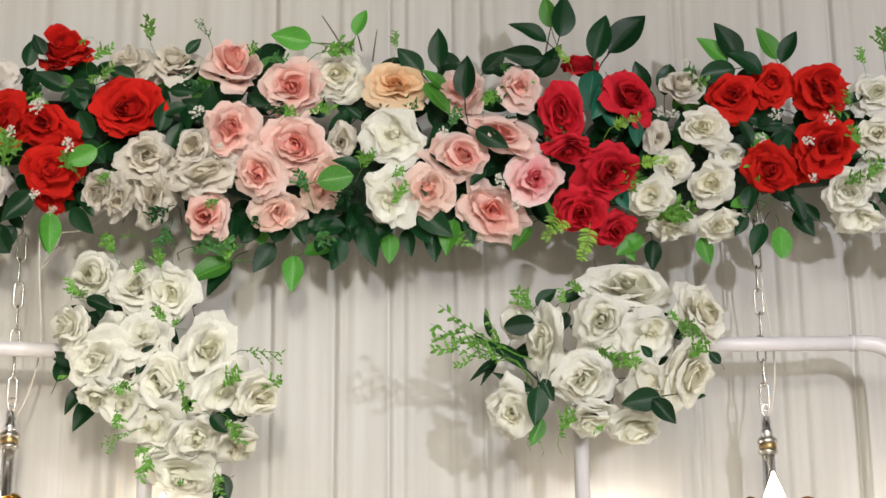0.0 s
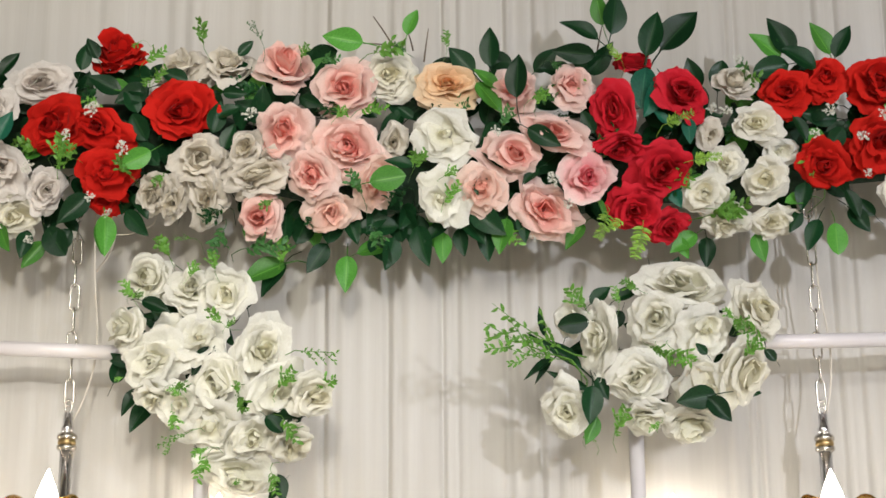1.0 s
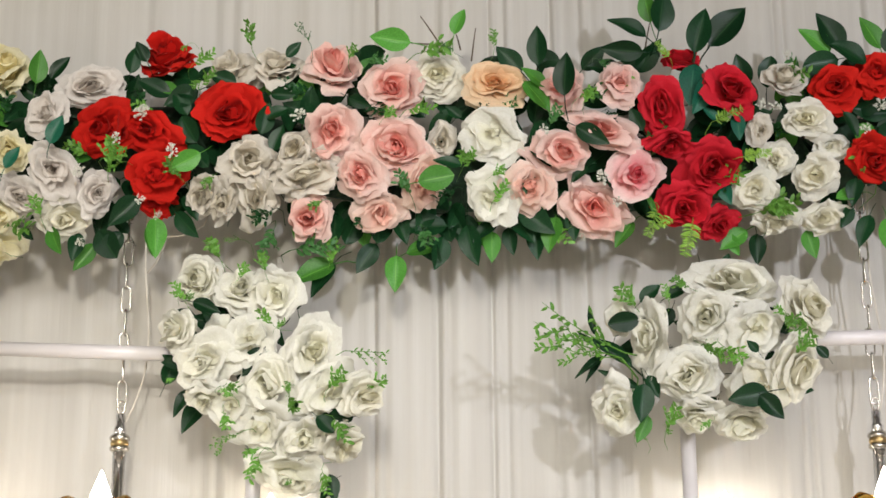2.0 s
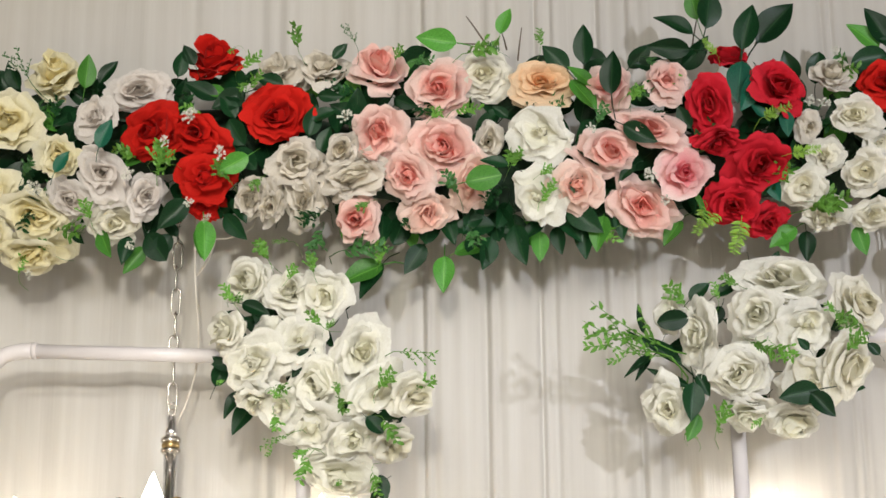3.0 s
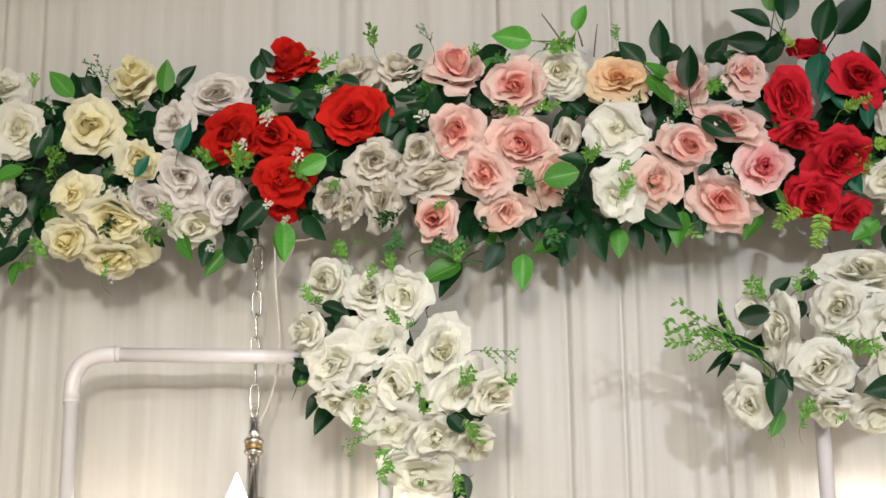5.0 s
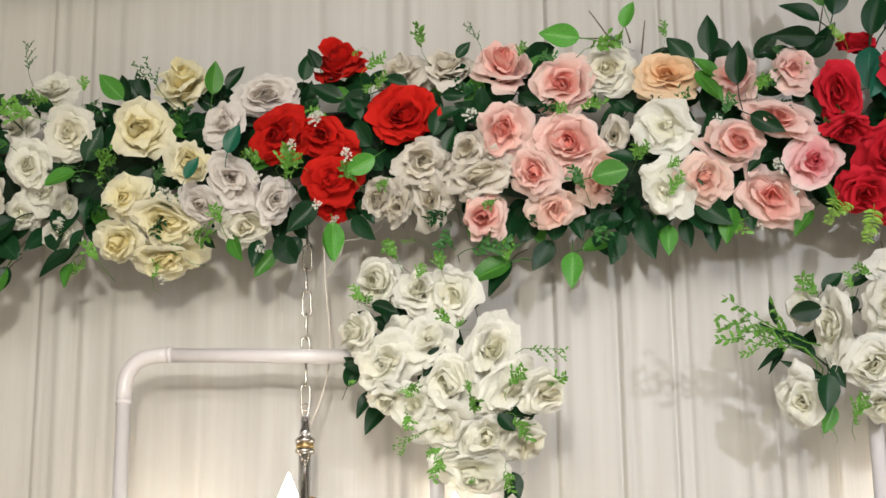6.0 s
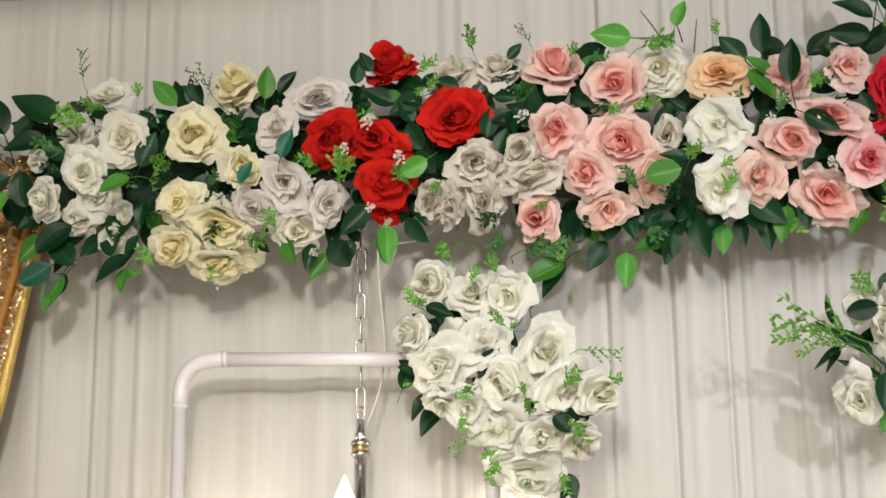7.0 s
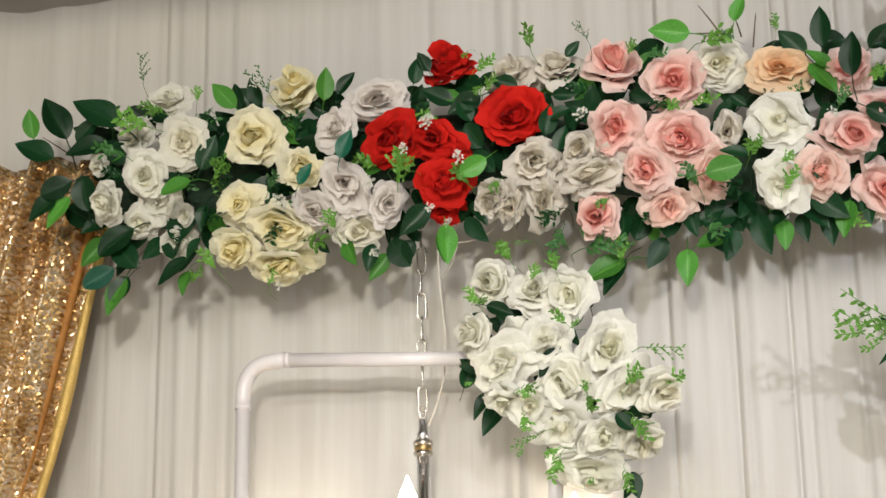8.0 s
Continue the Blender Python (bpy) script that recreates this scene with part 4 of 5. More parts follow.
leaf(garland, -0.172, -0.008, 2.381, 0.066, -92, "bright", "pointed", 8)
leaf(garland, -0.206, -0.008, 2.403, 0.064, -122, "dark", "pointed", 8)
leaf(garland, -0.128, -0.140, 2.468, 0.061, 8, "bright", "round", 8)
leaf(garland, -0.084, -0.018, 2.429, 0.081, -177, "dark", "pointed", 8)
leaf(garland, -0.155, -0.008, 2.385, 0.056, 12, "bright", "round", 8)
leaf(garland, -0.092, -0.008, 2.413, 0.062, -102, "dark", "pointed", 8)
leaf(garland, -0.052, -0.019, 2.430, 0.077, -77, "dark", "pointed", 8)
leaf(garland, -0.009, -0.008, 2.421, 0.057, -90, "bright", "pointed", 8)
leaf(garland, 0.018, -0.011, 2.427, 0.053, -80, "dark", "pointed", 8)
leaf(garland, 0.066, -0.013, 2.427, 0.061, -89, "dark", "pointed", 8)
leaf(garland, 0.100, -0.031, 2.438, 0.067, -104, "bright", "pointed", 8)
leaf(garland, 0.127, -0.037, 2.445, 0.055, -87, "dark", "pointed", 8)
leaf(garland, -0.134, -0.008, 2.413, 0.064, -52, "dark", "pointed", 8)
leaf(garland, 0.039, -0.041, 2.453, 0.077, -41, "dark", "pointed", 8)
leaf(garland, -0.057, -0.110, 2.506, 0.049, 168, "dark", "pointed", 8)
leaf(garland, 0.440, -0.008, 2.408, 0.056, -92, "dark", "pointed", 8)
leaf(garland, 0.392, -0.008, 2.408, 0.042, -69, "bright", "pointed", 8)
leaf(garland, 0.424, -0.008, 2.415, 0.059, -144, "bright", "pointed", 8)
leaf(garland, 0.523, -0.011, 2.412, 0.054, -76, "bright", "pointed", 8)
leaf(garland, 0.627, -0.038, 2.429, 0.063, -113, "dark", "pointed", 8)
leaf(garland, 0.655, -0.035, 2.423, 0.059, -90, "bright", "round", 8)
leaf(garland, 0.677, -0.049, 2.445, 0.055, -54, "dark", "pointed", 8)
leaf(garland, 0.612, -0.056, 2.463, 0.046, -167, "bright", "round", 8)
leaf(garland, 0.672, -0.061, 2.472, 0.055, -68, "dark", "pointed", 8)
leaf(garland, 0.596, -0.046, 2.442, 0.046, -118, "dark", "pointed", 8)
leaf(garland, 0.341, -0.077, 2.692, 0.080, -99, "teal", "pointed", 8)
leaf(garland, 0.364, -0.079, 2.665, 0.073, -112, "teal", "pointed", 8)
leaf(garland, 0.375, -0.079, 2.587, 0.035, 132, "teal", "pointed", 8)
leaf(garland, 0.409, -0.079, 2.598, 0.048, -89, "teal", "pointed", 8)
leaf(garland, 0.376, -0.061, 2.487, 0.048, -71, "teal", "pointed", 8)
leaf(garland, 0.051, -0.079, 2.666, 0.072, -52, "bright", "pointed", 8)
leaf(garland, 0.088, -0.080, 2.654, 0.055, 138, "bright", "pointed", 8)
leaf(garland, 0.135, -0.105, 2.573, 0.066, -33, "dark", "pointed", 8)
leaf(garland, 0.096, -0.060, 2.492, 0.061, -150, "dark", "pointed", 8)
leaf(garland, 0.058, -0.074, 2.548, 0.052, -43, "dark", "pointed", 8)
leaf(garland, 0.001, -0.023, 2.434, 0.056, -141, "dark", "pointed", 8)
leaf(garland, 0.231, -0.023, 2.429, 0.057, -127, "bright", "pointed", 8)
leaf(garland, 0.249, -0.053, 2.470, 0.056, -66, "bright", "slim", 8)
leaf(garland, -0.508, -0.078, 2.663, 0.065, -153, "dark", "pointed", 8)
leaf(garland, -0.398, -0.078, 2.580, 0.058, 75, "dark", "pointed", 8)
leaf(garland, -0.525, -0.080, 2.616, 0.052, 117, "dark", "pointed", 8)
leaf(garland, -0.508, -0.078, 2.567, 0.054, 121, "dark", "round", 8)
leaf(garland, -0.391, -0.080, 2.607, 0.047, 25, "dark", "pointed", 8)
leaf(garland, -0.378, -0.075, 2.550, 0.050, 70, "dark", "pointed", 8)
leaf(garland, -0.368, -0.060, 2.485, 0.047, 116, "dark", "pointed", 8)
leaf(garland, -0.531, -0.060, 2.477, 0.053, -57, "dark", "pointed", 8)
leaf(garland, -0.057, -0.079, 2.602, 0.034, 143, "dark", "pointed", 8)
leaf(garland, 0.087, -0.079, 2.592, 0.051, -125, "dark", "pointed", 8)
leaf(garland, 0.154, -0.067, 2.515, 0.042, -134, "dark", "pointed", 8)
leaf(garland, 0.250, -0.077, 2.573, 0.047, 119, "dark", "pointed", 8)
leaf(garland, -0.249, -0.080, 2.643, 0.044, -28, "dark", "pointed", 8)
leaf(garland, -0.344, -0.069, 2.746, 0.030, -117, "dark", "pointed", 8)
leaf(garland, -0.358, -0.073, 2.723, 0.037, 45, "dark", "pointed", 8)
leaf(garland, -0.383, -0.079, 2.653, 0.044, -7, "dark", "pointed", 8)
leaf(garland, -0.442, -0.078, 2.674, 0.051, 162, "dark", "pointed", 8)
leaf(garland, -0.555, -0.079, 2.653, 0.067, 152, "dark", "pointed", 8)
leaf(garland, -0.547, -0.078, 2.668, 0.045, -28, "dark", "pointed", 8)
leaf(garland, -0.576, -0.077, 2.674, 0.042, -22, "bright", "pointed", 8)
leaf(garland, 0.604, -0.064, 2.486, 0.052, -104, "dark", "pointed", 8)
leaf(garland, 0.670, -0.079, 2.578, 0.049, -123, "dark", "round", 8)
leaf(garland, 0.588, -0.080, 2.598, 0.051, -65, "dark", "pointed", 8)
leaf(garland, 0.776, -0.079, 2.634, 0.035, 27, "dark", "pointed", 8)
leaf(garland, 0.721, -0.044, 2.432, 0.041, 132, "dark", "pointed", 8)
leaf(garland, 0.769, -0.075, 2.533, 0.032, 19, "dark", "pointed", 8)
leaf(garland, -1.276, -0.075, 2.652, 0.096, 116, "dark", "pointed", 8)
leaf(garland, -1.256, -0.076, 2.646, 0.062, 45, "dark", "pointed", 8)
leaf(garland, -1.297, -0.079, 2.616, 0.083, 154, "dark", "pointed", 8)
leaf(garland, -1.172, -0.074, 2.670, 0.107, 148, "dark", "pointed", 8)
leaf(garland, -1.196, -0.077, 2.641, 0.081, -166, "dark", "pointed", 8)
leaf(garland, -1.341, -0.074, 2.660, 0.060, 100, "bright", "pointed", 8)
leaf(garland, -1.259, -0.080, 2.570, 0.063, -156, "dark", "round", 8)
leaf(garland, -1.227, -0.076, 2.511, 0.069, 100, "dark", "round", 8)
leaf(garland, -1.262, -0.079, 2.541, 0.071, -125, "bright", "pointed", 8)
leaf(garland, -1.287, -0.079, 2.543, 0.067, -141, "dark", "pointed", 8)
leaf(garland, -1.141, -0.069, 2.475, 0.080, -143, "dark", "round", 8)
leaf(garland, -1.180, -0.063, 2.452, 0.070, -48, "dark", "round", 8)
leaf(garland, -1.185, -0.046, 2.410, 0.065, -150, "teal", "round", 8)
leaf(garland, -1.167, -0.037, 2.396, 0.078, -114, "bright", "pointed", 8)
leaf(garland, -1.161, -0.036, 2.396, 0.057, -124, "dark", "round", 8)
leaf(garland, -1.046, -0.047, 2.420, 0.073, -139, "dark", "pointed", 8)
leaf(garland, -1.050, -0.033, 2.400, 0.047, -104, "bright", "pointed", 8)
leaf(garland, -1.010, -0.140, 2.530, 0.058, -159, "bright", "round", 8)
leaf(garland, -0.954, -0.074, 2.684, 0.067, 132, "bright", "pointed", 8)
leaf(garland, -0.943, -0.074, 2.683, 0.050, 108, "dark", "pointed", 8)
leaf(garland, -0.906, -0.074, 2.685, 0.059, 115, "dark", "pointed", 8)
leaf(garland, -0.791, -0.075, 2.682, 0.063, 83, "bright", "pointed", 8)
leaf(garland, -0.766, -0.074, 2.691, 0.052, 52, "dark", "pointed", 8)
leaf(garland, -0.746, -0.130, 2.551, 0.055, 68, "teal", "pointed", 8)
leaf(garland, -0.819, -0.130, 2.510, 0.044, 57, "teal", "pointed", 8)
leaf(garland, -0.712, -0.037, 2.423, 0.052, -99, "dark", "pointed", 8)
leaf(garland, -0.679, -0.038, 2.426, 0.062, -56, "dark", "round", 8)
leaf(garland, -0.687, -0.020, 2.408, 0.060, -125, "bright", "pointed", 8)
leaf(garland, -0.760, -0.045, 2.432, 0.055, -68, "bright", "pointed", 8)
leaf(garland, -0.580, -0.047, 2.445, 0.074, -85, "bright", "pointed", 8)
leaf(garland, -0.807, -0.045, 2.430, 0.030, -47, "dark", "pointed", 8)
leaf(garland, -1.016, -0.080, 2.570, 0.069, 64, "dark", "pointed", 8)
leaf(garland, -1.006, -0.073, 2.508, 0.053, -100, "dark", "pointed", 8)
leaf(garland, -0.892, -0.076, 2.530, 0.064, -60, "dark", "pointed", 8)
leaf(garland, -0.871, -0.079, 2.569, 0.050, 35, "dark", "pointed", 8)
leaf(garland, -0.628, -0.032, 2.421, 0.045, 132, "dark", "pointed", 8)
leaf(garland, -0.988, -0.078, 2.643, 0.048, 133, "dark", "pointed", 8)
leaf(garland, -1.115, -0.071, 2.694, 0.046, -33, "dark", "pointed", 8)
leaf(garland, -1.020, -0.060, 2.451, 0.047, -122, "dark", "pointed", 8)
leaf(garland, -1.090, -0.080, 2.565, 0.060, -25, "dark", "pointed", 8)
leaf(garland, -0.628, -0.074, 2.698, 0.049, 78, "dark", "pointed", 8)
# small sprigs, fern fronds, filler blossoms and twigs
sprig(garland, -0.413, -0.106, 2.724, 0.056, 94, "box", "sprig")
sprig(garland, -0.311, -0.106, 2.727, 0.050, 118, "fork", "sage")
sprig(garland, 0.001, -0.110, 2.715, 0.036, 99, "box", "sprig")
sprig(garland, -0.514, -0.111, 2.696, 0.050, 34, "box", "sprig")
sprig(garland, -0.133, -0.111, 2.707, 0.077, 6, "box", "sprig")
sprig(garland, 0.838, -0.105, 2.707, 0.055, 93, "box", "sprig")
sprig(garland, 0.801, -0.110, 2.686, 0.038, 113, "box", "sprig")
sprig(garland, -0.247, -0.113, 2.696, 0.034, 66, "box", "sprig")
sprig(garland, -0.219, -0.113, 2.696, 0.043, 7, "box", "sage")
sprig(garland, -0.070, -0.105, 2.512, 0.043, 28, "box", "sprig")
sprig(garland, -0.056, -0.102, 2.503, 0.042, 64, "box", "sprig")
sprig(garland, 0.138, -0.120, 2.617, 0.040, 15, "box", "sprig")
sprig(garland, 0.148, -0.120, 2.607, 0.033, 67, "box", "sprig")
sprig(garland, 0.442, -0.073, 2.438, 0.049, -18, "box", "sprig")
sprig(garland, 0.460, -0.040, 2.413, 0.064, 70, "box", "sprig")
sprig(garland, 0.429, -0.061, 2.427, 0.089, 13, "box", "sprig")
sprig(garland, -0.496, -0.117, 2.653, 0.042, 58, "box", "sprig")
sprig(garland, -0.493, -0.116, 2.669, 0.030, -138, "box", "sprig")
sprig(garland, -0.429, -0.024, 2.409, 0.038, 180, "fork", "sprig")
sprig(garland, -0.373, -0.054, 2.424, 0.069, -106, "box", "sage")
sprig(garland, -0.470, -0.024, 2.374, 0.047, 123, "box", "sprig")
sprig(garland, -0.285, -0.024, 2.359, 0.050, 81, "box", "sprig")
sprig(garland, -0.300, -0.024, 2.409, 0.048, -25, "box", "sage")
sprig(garland, -0.188, -0.119, 2.587, 0.031, 41, "box", "sprig")
sprig(garland, -0.150, -0.120, 2.602, 0.057, 5, "box", "sprig")
sprig(garland, -0.009, -0.097, 2.490, 0.032, 28, "box", "sprig")
sprig(garland, -0.009, -0.071, 2.449, 0.053, 58, "box", "sprig")
sprig(garland, 0.090, -0.117, 2.568, 0.045, 64, "box", "sage")
sprig(garland, -0.636, -0.116, 2.537, 0.029, 122, "box", "sprig")
sprig(garland, -0.626, -0.113, 2.524, 0.036, -137, "box", "sprig")
sprig(garland, -0.533, -0.107, 2.501, 0.038, 114, "box", "sprig")
sprig(garland, -0.468, -0.106, 2.501, 0.040, -132, "box", "sprig")
sprig(garland, -0.287, -0.084, 2.459, 0.038, -148, "box", "sprig")
sprig(garland, -0.141, -0.082, 2.460, 0.058, 120, "box", "sage")
sprig(garland, -0.352, -0.024, 2.389, 0.086, 10, "box", "sage")
sprig(garland, 0.768, -0.120, 2.603, 0.038, 108, "box", "sprig")
sprig(garland, 0.783, -0.116, 2.534, 0.050, 114, "box", "sprig")
sprig(garland, 0.748, -0.101, 2.474, 0.044, 27, "box", "sprig")
sprig(garland, -0.066, -0.111, 2.707, 0.033, 152, "box", "sage")
sprig(garland, 0.173, -0.114, 2.691, 0.031, -41, "box", "sage")
sprig(garland, 0.786, -0.103, 2.478, 0.056, 54, "box", "sprig")
sprig(garland, -1.125, -0.090, 2.737, 0.062, 96, "fork", "sage")
sprig(garland, -1.096, -0.114, 2.644, 0.075, 159, "box", "sprig")
sprig(garland, -1.139, -0.119, 2.592, 0.068, 162, "box", "sage")
sprig(garland, -1.016, -0.107, 2.688, 0.032, 83, "box", "sprig")
sprig(garland, -0.981, -0.118, 2.533, 0.058, 59, "box", "sprig")
sprig(garland, -0.966, -0.118, 2.542, 0.031, 37, "box", "sprig")
sprig(garland, -1.043, -0.120, 2.558, 0.062, -46, "box", "sage")
sprig(garland, -0.990, -0.049, 2.390, 0.055, 127, "box", "sprig")
sprig(garland, -1.054, -0.029, 2.378, 0.042, 44, "box", "sprig")
sprig(garland, -0.650, -0.111, 2.510, 0.061, 81, "box", "sprig")
sprig(garland, -0.659, -0.115, 2.530, 0.050, 7, "box", "sprig")
sprig(garland, -0.904, -0.024, 2.360, 0.042, 77, "box", "sprig")
sprig(garland, -0.840, -0.037, 2.393, 0.042, 129, "box", "sprig")
sprig(garland, -0.874, -0.111, 2.679, 0.073, 121, "fork", "sage")
sprig(garland, -0.524, -0.104, 2.492, 0.047, 136, "box", "sprig")
sprig(garland, -0.992, -0.120, 2.575, 0.041, -27, "box", "sprig")
sprig(garland, -1.072, -0.110, 2.670, 0.056, 164, "box", "sprig")
sprig(garland, -0.880, -0.112, 2.507, 0.044, 64, "box", "sage")
sprig(garland, -0.766, -0.083, 2.436, 0.045, 110, "box", "sprig")
sprig(garland, -0.521, -0.099, 2.742, 0.025, -128, "box", "sprig")
sprig(garland, 0.329, -0.053, 2.424, 0.077, -98, "fern", "lime")
sprig(garland, 0.271, -0.069, 2.439, 0.061, -112, "fern", "lime")
sprig(garland, 0.405, -0.108, 2.511, 0.052, 6, "fern", "lime")
sprig(garland, 0.296, -0.057, 2.428, 0.042, -135, "fern", "lime")
sprig(garland, 0.360, -0.118, 2.570, 0.056, 25, "fern", "lime")
sprig(garland, 0.298, -0.114, 2.687, 0.038, 137, "fern", "lime")
filler(garland, -0.589, -0.135, 2.600, 0.030)
filler(garland, -0.540, -0.130, 2.534, 0.027)
filler(garland, -0.594, -0.104, 2.458, 0.021)
filler(garland, -0.327, -0.135, 2.591, 0.027)
filler(garland, 0.081, -0.131, 2.558, 0.019)
filler(garland, 0.175, -0.108, 2.481, 0.027)
filler(garland, 0.201, -0.084, 2.444, 0.021)
filler(garland, 0.144, -0.027, 2.407, 0.022)
filler(garland, 0.609, -0.132, 2.548, 0.022)
filler(garland, 0.689, -0.132, 2.543, 0.022)
filler(garland, 0.727, -0.135, 2.580, 0.027)
filler(garland, 0.698, -0.118, 2.483, 0.018)
filler(garland, 0.490, -0.127, 2.682, 0.022)
filler(garland, 0.463, -0.135, 2.587, 0.024)
filler(garland, 0.639, -0.135, 2.587, 0.027)
filler(garland, -0.121, -0.108, 2.481, 0.021)
filler(garland, 0.445, -0.135, 2.592, 0.024)
filler(garland, -0.566, -0.086, 2.434, 0.019)
filler(garland, -0.696, -0.125, 2.504, 0.024)
filler(garland, -0.851, -0.122, 2.486, 0.034)
filler(garland, -0.704, -0.049, 2.401, 0.021)
filler(garland, -0.883, -0.027, 2.361, 0.019)
filler(garland, -0.634, -0.133, 2.557, 0.022)
filler(garland, -0.594, -0.135, 2.604, 0.024)
filler(garland, -0.904, -0.115, 2.707, 0.024)
bare_twig(garland, -0.093, 2.756, -0.128, 2.813, -0.03)
bare_twig(garland, -0.039, 2.726, -0.031, 2.788, -0.03)
bare_twig(garland, -0.058, 2.747, -0.066, 2.779, -0.03)
bare_twig(garland, -0.088, 2.756, -0.145, 2.762, -0.03)
bare_twig(garland, 0.263, 2.737, 0.274, 2.791, -0.03)
bare_twig(garland, 0.372, 2.738, 0.388, 2.780, -0.03)
bare_twig(garland, 0.075, 2.705, 0.077, 2.721, -0.03)
bare_twig(garland, -1.202, 2.711, -1.248, 2.738, -0.03)
bare_twig(garland, -1.281, 2.635, -1.344, 2.679, -0.03)
bare_twig(garland, -1.136, 2.446, -1.171, 2.396, -0.03)
bare_twig(garland, -1.252, 2.605, -1.294, 2.576, -0.03)
spray_a = thing("flower_spray", (0, 0, 0), "drooping spray of white silk roses on a pipe arch", "flower spray", "white flower sprays")
spray_b = thing("flower_spray", (0, 0, 0), "white and cream silk rose spray with long green leaves", "flower spray", "white flower sprays")
rose(spray_a, "white", -0.503, -0.059, 2.329, 0.107, -16, 0, 0.9, 40, "cup")
rose(spray_a, "white", -0.424, -0.065, 2.312, 0.089, 0, 16, 0.9, 0)
rose(spray_a, "white", -0.372, -0.069, 2.298, 0.101, 10, 0, 0.9, 70)
rose(spray_a, "white", -0.534, -0.084, 2.238, 0.097, -40, -6, 0.9, 20, "cup")
rose(spray_a, "white", -0.468, -0.055, 2.237, 0.074, -20, 0, 0.8, 60, "loose")
rose(spray_a, "white", -0.483, -0.090, 2.182, 0.109, -12, -14, 0.82, 15)
rose(spray_a, "white", -0.406, -0.087, 2.216, 0.104, 10, 6, 0.85, 60, "loose")
rose(spray_a, "white", -0.479, -0.087, 2.124, 0.092, -20, -40, 0.88, -20, "cup")
rose(spray_a, "white", -0.307, -0.089, 2.194, 0.139, 14, -10, 0.66, 74)
rose(spray_a, "white", -0.379, -0.089, 2.141, 0.118, -6, -10, 0.82, 72)
rose(spray_a, "white", -0.391, -0.077, 2.076, 0.108, -12, -28, 0.85, -10, "loose")
rose(spray_a, "white", -0.322, -0.071, 2.057, 0.099, 10, -30, 0.9, 0)
rose(spray_a, "white", -0.276, -0.088, 2.129, 0.124, 20, -16, 0.66, 42, "loose")
rose(spray_a, "cream", -0.217, -0.087, 2.121, 0.097, 42, -14, 0.84, 20, "cup")
rose(spray_a, "cream", -0.256, -0.068, 2.048, 0.095, 32, -34, 0.9, 0, "cup")
rose(spray_a, "white", -0.433, -0.085, 2.111, 0.089, -5, -19, 0.9, 30, "loose")
rose(spray_a, "white", -0.344, -0.047, 2.001, 0.129, 0, -40, 0.68, -10)
rose(spray_b, "white", 0.381, -0.061, 2.310, 0.150, 0, 20, 0.64, -6)
rose(spray_b, "cream", 0.509, -0.080, 2.259, 0.111, 38, -2, 0.84, -30)
rose(spray_b, "white", 0.338, -0.083, 2.247, 0.104, -10, -6, 0.9, 60)
rose(spray_b, "white", 0.417, -0.088, 2.223, 0.108, 10, -12, 0.88, 20, "loose")
rose(spray_b, "white", 0.199, -0.083, 2.247, 0.074, -28, 0, 0.9, 80, "cup")
rose(spray_b, "white", 0.242, -0.089, 2.209, 0.119, -30, -12, 0.64, 80)
rose(spray_b, "white", 0.303, -0.086, 2.151, 0.105, -4, -18, 0.84, 0)
rose(spray_b, "white", 0.317, -0.063, 2.087, 0.094, -10, -44, 0.84, 0, "cup")
rose(spray_b, "cream", 0.425, -0.082, 2.131, 0.112, 6, -24, 0.86, -45, "loose")
rose(spray_b, "cream", 0.480, -0.087, 2.153, 0.118, 26, -14, 0.74, 68)
rose(spray_b, "white", 0.190, -0.068, 2.096, 0.105, -22, -24, 0.8, 82)
rose(spray_b, "white", 0.391, -0.054, 2.072, 0.104, 8, -48, 0.76, 0, "cup")
leaf(spray_a, -0.510, -0.014, 2.275, 0.053, 169, "dark", "pointed", 8)
leaf(spray_a, -0.501, -0.105, 2.280, 0.051, -22, "dark", "pointed", 8)
leaf(spray_a, -0.456, -0.032, 2.256, 0.049, 151, "dark", "pointed", 8)
leaf(spray_a, -0.524, -0.018, 2.198, 0.042, 180, "dark", "pointed", 8)
leaf(spray_a, -0.563, 0.005, 2.166, 0.046, 69, "dark", "round", 8)
leaf(spray_a, -0.384, -0.080, 2.206, 0.059, -126, "dark", "pointed", 8)
leaf(spray_a, -0.433, -0.042, 2.178, 0.057, -41, "dark", "pointed", 8)
leaf(spray_a, -0.295, -0.100, 2.088, 0.040, -45, "dark", "round", 8)
leaf(spray_a, -0.238, -0.070, 2.092, 0.060, -176, "dark", "pointed", 8)
leaf(spray_a, -0.398, -0.024, 2.034, 0.064, -0, "dark", "pointed", 8)
leaf(spray_a, -0.317, -0.013, 2.022, 0.053, -45, "dark", "pointed", 8)
leaf(spray_a, -0.287, 0.005, 2.011, 0.049, -72, "dark", "pointed", 8)
leaf(spray_a, -0.280, 0.028, 2.001, 0.039, -124, "dark", "pointed", 8)
leaf(spray_a, -0.255, -0.018, 2.094, 0.038, -60, "bright", "pointed", 8)
leaf(spray_a, -0.377, -0.038, 2.254, 0.043, -63, "dark", "pointed", 8)
leaf(spray_a, -0.338, -0.042, 2.197, 0.034, -56, "dark", "pointed", 8)
leaf(spray_b, 0.162, -0.015, 2.234, 0.055, 104, "dark", "slim", 8)
leaf(spray_b, 0.217, -0.064, 2.168, 0.101, 145, "dark", "slim", 8)
leaf(spray_b, 0.169, -0.031, 2.209, 0.050, 147, "dark", "slim", 8)
